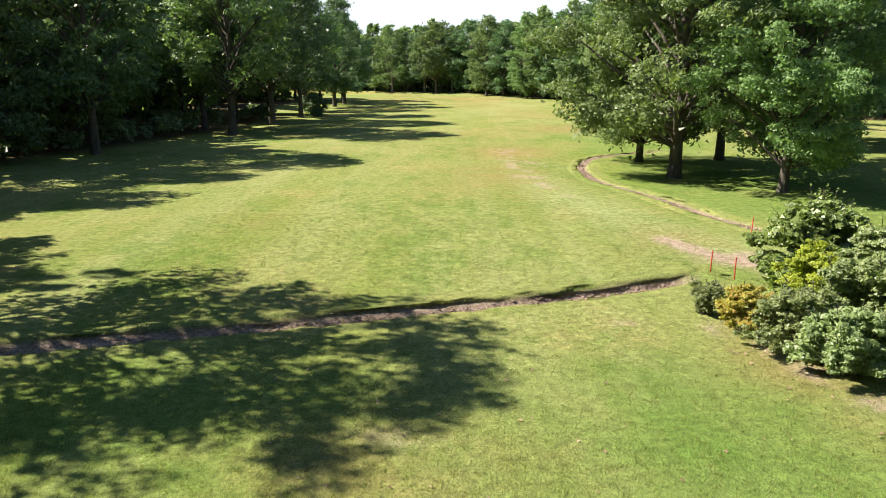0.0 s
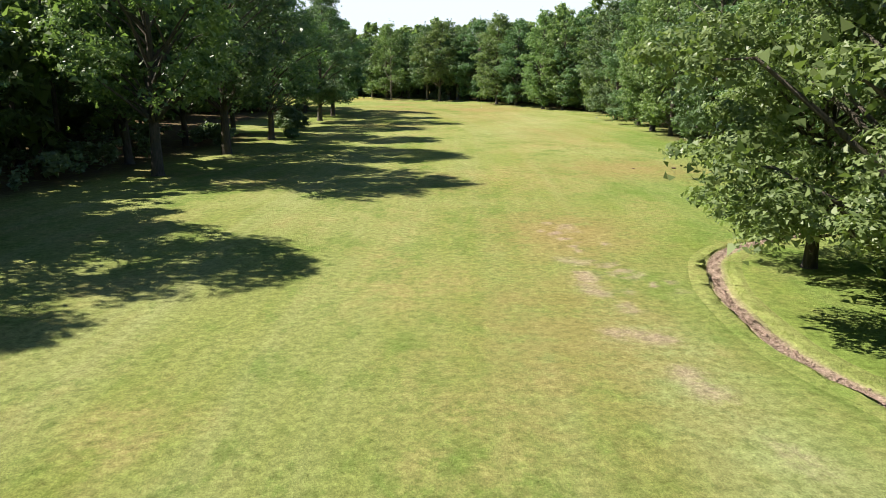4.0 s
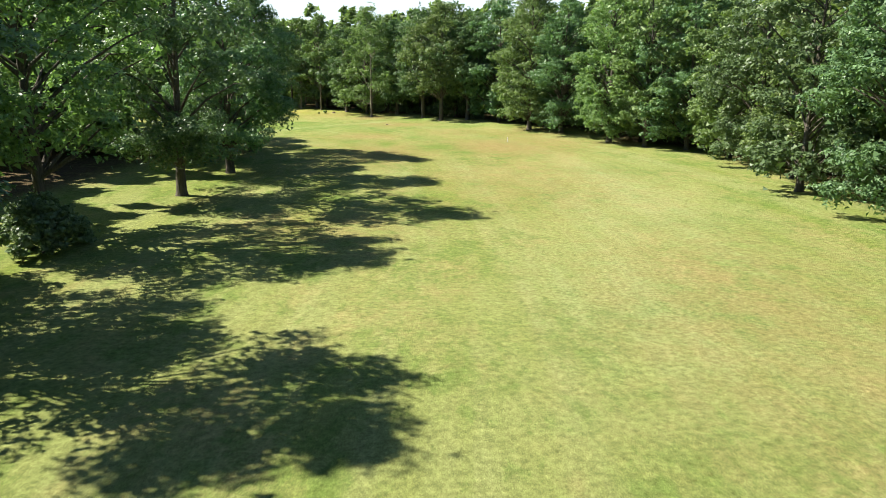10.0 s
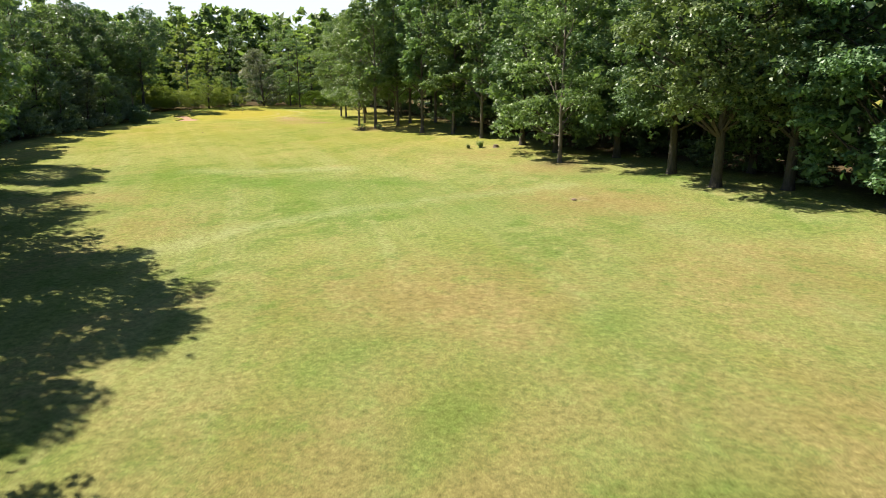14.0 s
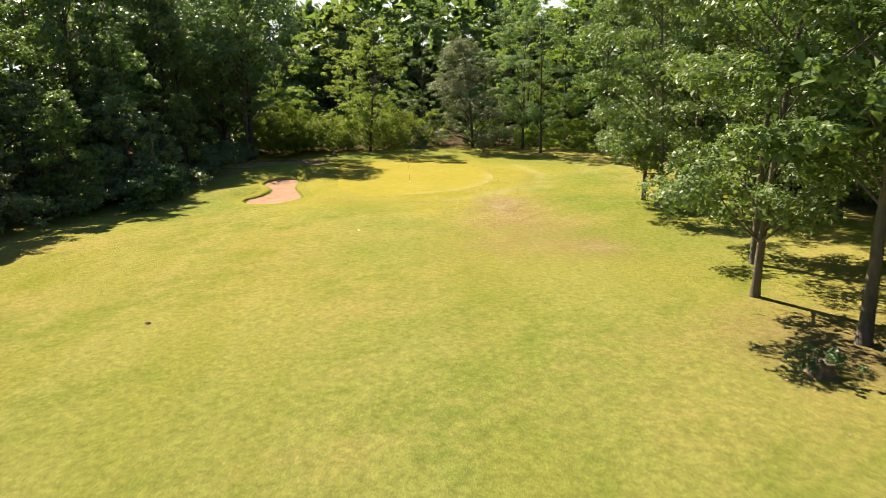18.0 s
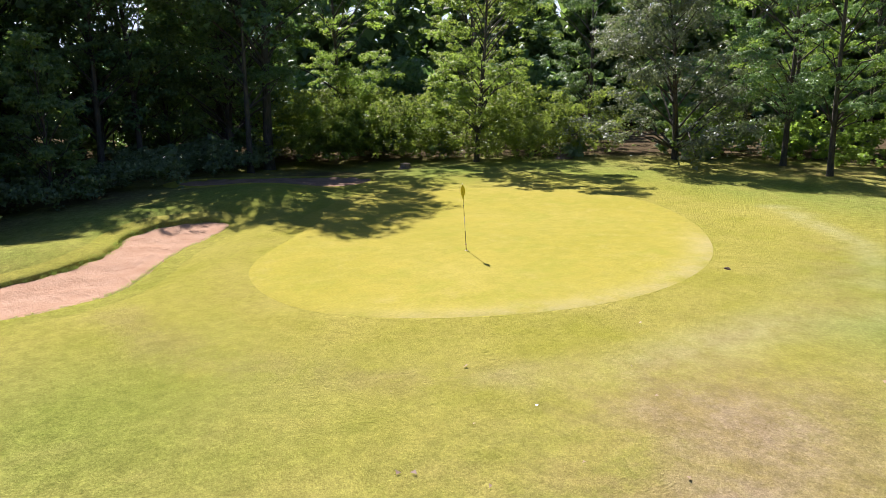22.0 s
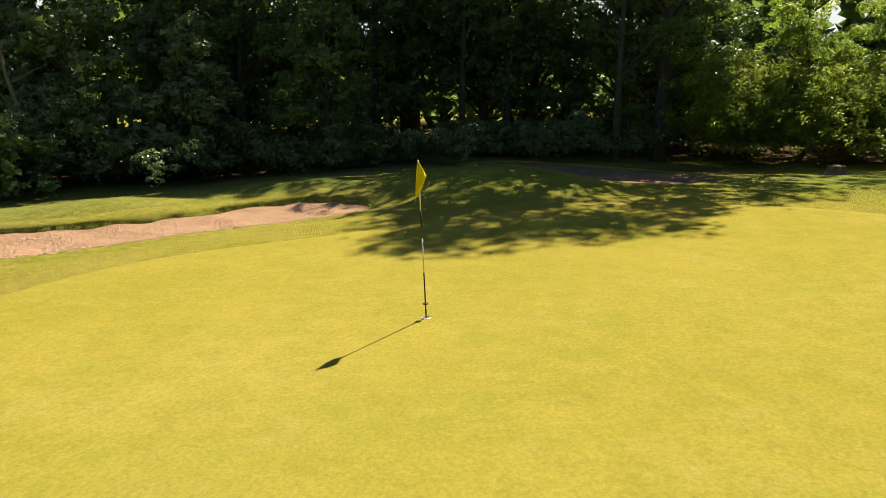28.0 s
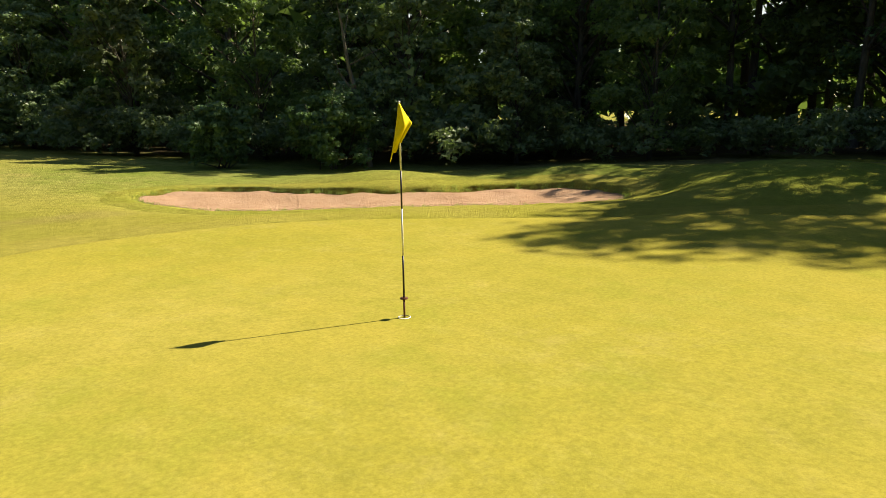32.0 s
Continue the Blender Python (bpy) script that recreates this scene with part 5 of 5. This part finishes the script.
# ---------------------------------------------------------------- shrubs by the ditch
def shrub(label, seed, leaf, x, y, height, spread, count, size, form="dome", stems=7, name="shrub", low=0.12, squash=(1.0, 1.0)):
    rng = np.random.default_rng(seed)
    n = 64
    az, u = rng.random(n) * 2 * np.pi, rng.random(n)
    if form == "dome":
        r = spread * np.sqrt(np.clip(1 - (u * 0.95) ** 2.2, 0.05, 1)) * rng.uniform(0.30, 1.0, n)
    else:
        r = spread * rng.uniform(0.2, 0.9, n) * (0.5 + 0.5 * u)
    cen = np.column_stack([np.cos(az) * r * squash[0], np.sin(az) * r * squash[1], height * (low + (0.9 - low) * u)])
    rad = spread * rng.uniform(0.12, 0.30, n)
    crown = puff_leaves(cen, rad, count, size, rng, 0.9)
    crown[0][:, 2] = np.maximum(crown[0][:, 2], 0.01)
    # a few sprigs standing out of the outline
    tips = []
    wood = []
    for i in range(stems):
        j = rng.integers(n)
        foot = np.array([rng.normal(0, spread * 0.12), rng.normal(0, spread * 0.12), -0.1])
        wood.append(tube([foot, foot * 0.5 + cen[j] * 0.5 + rng.normal(0, 0.06, 3), cen[j]], [0.035, 0.022, 0.008], 5))
    for i in range(stems * 7):
        j = rng.integers(n)
        out = unit(cen[j] + np.array([0, 0, 0.4]))
        a = cen[j] + out * rad[j] * 0.5
        b = cen[j] + out * rad[j] * 1.5 + rng.normal(0, 0.05, 3)
        wood.append(tube([a, (a + b) / 2 + rng.normal(0, 0.02, 3), b], [0.012, 0.009, 0.004], 4))
        tips.append(b + (a - b) * rng.random((9, 1)) + rng.normal(0, size * 0.5, (9, 3)))
    crown = join([crown, leaves(np.concatenate(tips), size * 0.9, rng)])
    e = thing(name, label, "shrub", "shrubs beside the ditch", (x, y, ground_z(x, y)))
    tagged(part("branchwork", quad_mesh("branchwork", *join(wood), smooth=True), M_BARK, e), kind="stuff")
    part("foliage", quad_mesh("foliage", *crown), leaf, e)
    return e


shrub("large glossy green evergreen shrub beside red stakes", 401, M_LAUREL, 11.7, 21.7, 2.8, 1.95, 24000, 0.14)
shrub("rounded lime-green shrub among darker ones", 402, M_BRIGHTBUSH, 10.5, 19.2, 2.15, 1.2, 26000, 0.065)
shrub("low bronze and yellow-leaved shrub", 403, M_REDBUSH, 8.05, 18.0, 1.25, 0.80, 12000, 0.065)
shrub("wispy grey-green young shrub near the ditch end", 404, M_GREYBUSH, 7.45, 19.1, 0.95, 0.55, 6000, 0.05, form="open")
shrub("dense grey-green shrub with small leaves", 405, M_GREYBUSH, 8.75, 16.5, 1.6, 1.25, 26000, 0.06)
shrub("dense low grey-green shrub", 406, M_GREYBUSH, 9.1, 15.0, 1.5, 1.15, 22000, 0.06)
shrub("tall arching grey-green shrub", 407, M_GREYBUSH, 11.4, 16.9, 3.0, 2.1, 40000, 0.085)
shrub("tall leafy green shrub on the open grass", 408, M_LAUREL, 12.5, 13.4, 3.3, 1.9, 14000, 0.14)
shrub("dark round bush between edge trees", 409, M_DARKBUSH, -24.4, 135.7, 3.3, 2.6, 16000, 0.18)
for n, (x, y, h) in enumerate([(-101.4, 281.0, 2.9), (-98.4, 277.6, 2.4)]):
    shrub("dense dark bush at the wood's edge beside the green", 430 + n, M_OAK, x, y, h, h * 0.62, 12000, 0.11)
shrub("low sprawling green bush at a trunk's foot", 410, M_OAK, -21.4, 122.0, 1.1, 1.3, 3600, 0.15)


# ---------------------------------------------------------------- marker stakes, post, flag
def stake(x, y, lean, turn, height):
    bm = bmesh.new()
    bmesh.ops.create_cone(bm, cap_ends=True, segments=8, radius1=0.021, radius2=0.019, depth=height)
    bmesh.ops.translate(bm, verts=bm.verts, vec=(0, 0, height / 2 - 0.05))
    top = [e for e in bm.edges if all(v.co.z > height - 0.06 for v in e.verts)]
    bmesh.ops.bevel(bm, geom=top, offset=0.008, segments=2, affect="EDGES")
    ob = part("marker_stake", bm_mesh("marker_stake", bm), M_RED)
    ob.matrix_basis = pose(x, y, ground_z(x, y, False), lean, lean * 0.5, turn)
    return tagged(ob, "thin red-painted hazard stake in the grass by the ditch", "stake", "hazard stakes")


stake(9.25, 23.68, 1.5, 20, 0.80)
stake(9.68, 22.69, -2, 140, 0.80)
stake(13.02, 29.28, 2, 70, 0.80)


def distance_post(x, y):
    e = thing("distance_post", "short white wooden yardage post on the fairway", "post", at=(x, y, ground_z(x, y)))
    bm = bmesh.new()
    bmesh.ops.create_cube(bm, size=1)
    bmesh.ops.scale(bm, verts=bm.verts, vec=(0.075, 0.075, 0.70))
    bmesh.ops.translate(bm, verts=bm.verts, vec=(0, 0, 0.30))
    bmesh.ops.bevel(bm, geom=list(bm.edges), offset=0.012, segments=2, affect="EDGES")
    part("shaft", bm_mesh("shaft", bm), M_WHITE, e)
    bm = bmesh.new()
    bmesh.ops.create_cube(bm, size=1)
    bmesh.ops.scale(bm, verts=bm.verts, vec=(0.083, 0.083, 0.09))
    bmesh.ops.translate(bm, verts=bm.verts, vec=(0, 0, 0.50))
    bmesh.ops.bevel(bm, geom=list(bm.edges), offset=0.006, segments=1, affect="EDGES")
    part("band", bm_mesh("band", bm), M_BLACK, e, "black band")
    e.rotation_euler = (radians(2), radians(4), 0.4)


distance_post(7.93, 200.4)


def cylinder(r0, r1, z0, z1, seg=14):
    bm = bmesh.new()
    bmesh.ops.create_cone(bm, cap_ends=True, segments=seg, radius1=r0, radius2=r1, depth=z1 - z0)
    bmesh.ops.translate(bm, verts=bm.verts, vec=(0, 0, (z0 + z1) / 2))
    return bm


def flagstick(x, y):
    z = ground_z(x, y, False) + 0.040
    e = thing("flagstick", "black and white flagstick with limp yellow flag in the hole", "flagstick", at=(x, y, z))
    for name, r, a, b, mat in (("ferrule", 0.011, -0.05, 0.20, M_RUST), ("black_band", 0.010, 0.20, 0.63, M_BLACK), ("white_band", 0.0095, 0.63, 1.095, M_WHITE),
                               ("black_band", 0.009, 1.095, 1.47, M_BLACK), ("white_band", 0.0085, 1.47, 2.12, M_WHITE)):
        part(name, bm_mesh(name, cylinder(r, r * 0.95, a, b), True), mat, e)
    part("lifting_disc", bm_mesh("lifting_disc", cylinder(0.042, 0.038, 0.190, 0.206, 20)), M_RUST, e, "small brown disc")
    bm = bmesh.new()
    bmesh.ops.create_icosphere(bm, subdivisions=2, radius=0.012)
    bmesh.ops.translate(bm, verts=bm.verts, vec=(0, 0, 2.125))
    part("finial", bm_mesh("finial", bm, True), M_WHITE, e)
    # cloth hanging in folds from the top of the stick
    nu, nv = 40, 22
    u, v = np.meshgrid(np.linspace(0, 1, nu), np.linspace(0, 1, nv))
    way = 0.5 - 0.5 * np.cos(2 * np.pi * u)
    right = 0.008 + 0.115 * np.interp(v, [0, 0.2, 0.5, 0.72, 1], [0, 0.35, 1.0, 0.55, 0.05])
    left = -0.012 - 0.090 * v ** 1.3
    thick = 0.006 + 0.070 * np.sin(np.pi * np.minimum(v * 1.1, 1)) * (0.7 + 0.3 * np.cos(9 * way + 3 * v))
    drop = 0.54 - 0.18 * way + 0.02 * np.cos(12 * way)
    grid = np.stack([left + (right - left) * way, thick * np.sin(2 * np.pi * u) + 0.012 * np.sin(7 * way + 5 * v) * v, 2.112 - v * drop], -1).reshape(-1, 3)
    i = np.arange(nu * nv).reshape(nv, nu)
    q = np.stack([i[:-1, :-1], i[:-1, 1:], i[1:, 1:], i[1:, :-1]], -1).reshape(-1, 4)
    flag = part("flag", quad_mesh("flag", grid, q, True), M_YELLOW, e, "limp yellow cloth flag")
    flag.rotation_euler = (0, 0, radians(143))
    s = flag.modifiers.new("thickness", "SOLIDIFY")
    s.thickness = 0.003
    e.rotation_euler = (radians(2.4), radians(-1.6), 0)
    return z


cup_z = flagstick(-91.37, 298.57)
bm = bmesh.new()
for r0, r1, z0, z1 in ((0.054, 0.058, -0.10, 0.004), (0.058, 0.066, 0.004, 0.0)):
    a = [bm.verts.new((r0 * math.cos(t), r0 * math.sin(t), z0)) for t in np.linspace(0, 2 * math.pi, 24, endpoint=False)]
    b = [bm.verts.new((r1 * math.cos(t), r1 * math.sin(t), z1)) for t in np.linspace(0, 2 * math.pi, 24, endpoint=False)]
    for k in range(24):
        bm.faces.new((a[k], a[(k + 1) % 24], b[(k + 1) % 24], b[k]))
cup = part("hole_cup", bm_mesh("hole_cup", bm, True), M_WHITE)
cup.location = (-91.37, 298.57, cup_z + 0.004)
tagged(cup, "white rim of the hole at the flagstick's foot", "hole")


# ---------------------------------------------------------------- stumps, clods, small growth
def stump(x, y, r, h, seed, label, leaf=None):
    rng = np.random.default_rng(seed)
    e = thing("tree_stump", label, "stump", at=(x, y, ground_z(x, y)))
    bm = bmesh.new()
    n = 14
    prev = None
    wob = rng.uniform(0.85, 1.15, n)
    for f, z in ((1.5, -0.05), (1.15, h * 0.25), (1.0, h * 0.7), (0.96, h), (0.55, h * 1.03)):
        ring = [bm.verts.new((r * f * wob[k] * math.cos(k / n * 6.2832), r * f * wob[k] * math.sin(k / n * 6.2832), z + rng.normal(0, h * 0.04))) for k in range(n)]
        if prev:
            for k in range(n):
                bm.faces.new((prev[k], prev[(k + 1) % n], ring[(k + 1) % n], ring[k]))
        prev = ring
    bm.faces.new(prev)
    part("wood", bm_mesh("wood", bm), M_DEADWOOD, e)
    if leaf:
        c = np.column_stack([rng.normal(0, r * 1.0, 26), rng.normal(0, r * 1.0, 26), rng.uniform(0.1, h * 2.3, 26)])
        v, q = puff_leaves(c, np.full(26, r * 0.35), 700, 0.09, rng, 0.9)
        v[:, 2] = np.maximum(v[:, 2], 0.01)
        tagged(part("foliage", quad_mesh("foliage", v, q), leaf, e, "leafy shoots"), kind="stuff")
    return e


stump(-53.2, 275.8, 0.33, 0.42, 501, "sprouting tree stump in worn grass under slender trees", M_OAK)
stump(-42.6, 274.2, 0.30, 0.35, 502, "low dark stump by the wood's edge")
stump(-27.2, 260.0, 0.30, 0.30, 503, "low cut stump in dry grass")
stump(-112.6, 308.6, 0.30, 0.32, 504, "dark stump in the grass behind the green")
stump(-108.2, 318.2, 0.42, 0.40, 505, "pale stump with twigs behind the green", M_GREYBUSH)
for n, (x, y, s) in enumerate([(-29.3, 260.2, 0.9), (-51.4, 278.0, 1.0), (-30.6, 259.6, 0.5), (-50.2, 277.0, 0.5)]):
    shrub("small wiry grey bush in the grass at the wood's edge", 420 + n, M_GREYBUSH, x, y, 0.75 * s, 0.6 * s, 900, 0.07, form="open", stems=10, name="small_bush")


def clod(x, y, r, seed, material, label, name="earth_clod", category="clod"):
    rng = np.random.default_rng(seed)
    bm = bmesh.new()
    bmesh.ops.create_icosphere(bm, subdivisions=2, radius=r)
    for v in bm.verts:
        v.co *= rng.uniform(0.75, 1.2)
        v.co.z *= 0.45
    ob = part(name, bm_mesh(name, bm), material)
    ob.location = (x, y, ground_z(x, y) + r * 0.15)
    return tagged(ob, label, category)


clod(-85.08, 303.1, 0.10, 511, M_SOIL, "dark lump of earth beside the putting green")
clod(19.80, 89.00, 0.22, 512, M_SOIL, "dark clod of earth on the tan grass")
clod(16.08, 88.56, 0.14, 513, M_SOIL, "dark clod of earth on the tan grass")
clod(-88.75, 297.7, 0.022, 514, M_SOIL, "tiny dark speck of earth on the green")
clod(-12.5, 231.4, 0.22, 515, M_STONE, "flat pale stone slab set in the grass", "stone", "stone")
clod(-74.39, 265.15, 0.12, 516, M_SOIL, "dark clod of earth on the yellowed grass")
clod(-80.12, 281.71, 0.065, 517, M_WHITE, "crumpled white scrap lying on the grass", "scrap", "litter")
clod(-81.58, 293.18, 0.03, 518, M_WHITE, "small pale scrap on the grass by the green", "scrap", "litter")


def fallen_leaves(name, label, seed, areas, size):
    """Dead leaves lying about on the turf, joined."""
    rng = np.random.default_rng(seed)
    p = np.concatenate([np.column_stack([rng.normal(x, sx, many), rng.normal(y, sy, many)]) for x, y, sx, sy, many in areas])
    c = np.column_stack([p, terrain(p[:, 0], p[:, 1], False) + 0.035])
    v, q = leaves(c, size, rng, lift=1.6)
    tagged(part(name, quad_mesh(name, v, q), M_DEADLEAF), label, "leaves", kind="stuff")


fallen_leaves("fallen_leaves", "scattered dead brown leaves on the worn grass", 520, [(-72.0, 287.0, 4.0, 4.0, 160), (-78.0, 293.0, 3.0, 4.0, 50), (-5.0, 23.0, 6.0, 4.0, 90), (-1.0, 13.0, 3.5, 2.5, 60), (8.0, 15.2, 0.8, 1.6, 60), (-19.0, 75.0, 4.0, 3.0, 60), (-53.0, 276.0, 2.5, 2.5, 60)], 0.085)


def ditch_stones():
    """Pebbles, dead leaves and clods along the ditch beds, joined."""
    rng = np.random.default_rng(61)
    cube = np.array([(x, y, z) for z in (-1, 1) for y in (-1, 1) for x in (-1, 1)], float)
    faces = np.array([(0, 2, 3, 1), (4, 5, 7, 6), (0, 1, 5, 4), (2, 6, 7, 3), (0, 4, 6, 2), (1, 3, 7, 5)])
    pieces = []
    for line, many, wide, deep in ((DITCH_A, 6500, 0.17, 0.27), (DITCH_B, 5000, 0.19, 0.08)):
        seg = np.linalg.norm(np.diff(line, axis=0), axis=1)
        run = np.concatenate([[0], np.cumsum(seg)])
        for d in rng.uniform(0, run[-1], many):
            x, y = np.interp(d, run, line[:, 0]), np.interp(d, run, line[:, 1])
            k = min(np.searchsorted(run, d), len(line) - 1)
            way = unit(line[k] - line[k - 1])
            off = float(np.clip(rng.normal(0.08, wide), -0.22, 0.36))
            x, y = x - way[1] * off, y + way[0] * off
            down = deep * float(np.interp(off, [-0.22, -0.04, 0.10, 0.24, 0.36], [0.9, 1.0, 0.92, 0.72, 0.48]))
            if not -14 < x < 20:
                continue
            r = rng.uniform(0.008, 0.026) * (1 + 0.9 * (rng.random() < 0.07))
            m = rng.normal(size=(3, 3)) * 0.22 + np.eye(3)
            m[2] *= 0.55
            v = cube * rng.uniform(0.7, 1.1, (8, 1)) @ m.T * r
            pieces.append((v + np.array([x, y, ground_z(x, y, False) - down + r * 0.3]), faces))
    ob = part("ditch_stones", quad_mesh("ditch_stones", *join(pieces)), M_STONE)
    tagged(ob, "pebbles and dead leaves along the ditch bed", "stones", kind="stuff")


ditch_stones()


def grass(name, label, seed, spots, height, width, per, material, cut=True):
    """Tufts of blades, joined: each spot is a place with so many blades."""
    rng = np.random.default_rng(seed)
    p = np.repeat(spots, per, axis=0) + rng.normal(0, 0.05, (len(spots) * per, 2))
    z = terrain(p[:, 0], p[:, 1], cut)
    base = np.column_stack([p, z - 0.01])
    n = len(base)
    a = rng.random(n) * 2 * np.pi
    h = height * rng.uniform(0.5, 1.4, n)
    side = np.column_stack([np.cos(a), np.sin(a), np.zeros(n)]) * width * 0.5
    bend = np.column_stack([rng.normal(0, 0.35, n) * h, rng.normal(0, 0.35, n) * h, h])
    v = np.stack([base - side, base + side, base + bend + side * 0.25, base + bend - side * 0.25], 1).reshape(-1, 3)
    ob = part(name, quad_mesh(name, v, np.arange(4 * n).reshape(-1, 4)), material)
    tagged(ob, label, "grass", kind="stuff")


rng = np.random.default_rng(71)
spots = np.column_stack([rng.uniform(-11, 11, 15000), 8 + 26 * rng.random(15000) ** 1.8])
spots = spots[(line_distance(spots[:, 0], spots[:, 1], DITCH_A)[0] > 0.50)]
grass("grass_tufts", "short tufts of mown meadow grass", 72, spots, 0.055, 0.014, 6, M_GRASSBLADE, False)
banks = []
for line in (DITCH_A, DITCH_B):
    k = rng.integers(0, len(line) - 1, 2600)
    t = rng.random((2600, 1))
    p = line[k] * (1 - t) + line[k + 1] * t
    d = unit(line[k + 1] - line[k])
    off = rng.choice([-1, 1], 2600) * rng.uniform(0.46, 0.85, 2600)
    banks.append(p + np.column_stack([-d[:, 1], d[:, 0]]) * off[:, None])
banks = np.concatenate(banks)
banks = banks[(banks[:, 0] > -15) & (banks[:, 1] < 66)]
grass("bank_grass", "longer grass hanging over the ditch banks", 73, banks, 0.075, 0.012, 5, M_GRASSBLADE, False)
lip = BUNKER[rng.integers(0, len(BUNKER), 1500)] + rng.normal(0, 0.06, (1500, 2))
grass("bunker_lip_grass", "rough grass fringe round the bunker's lip", 74, lip, 0.07, 0.008, 5, M_GRASSBLADE, False)
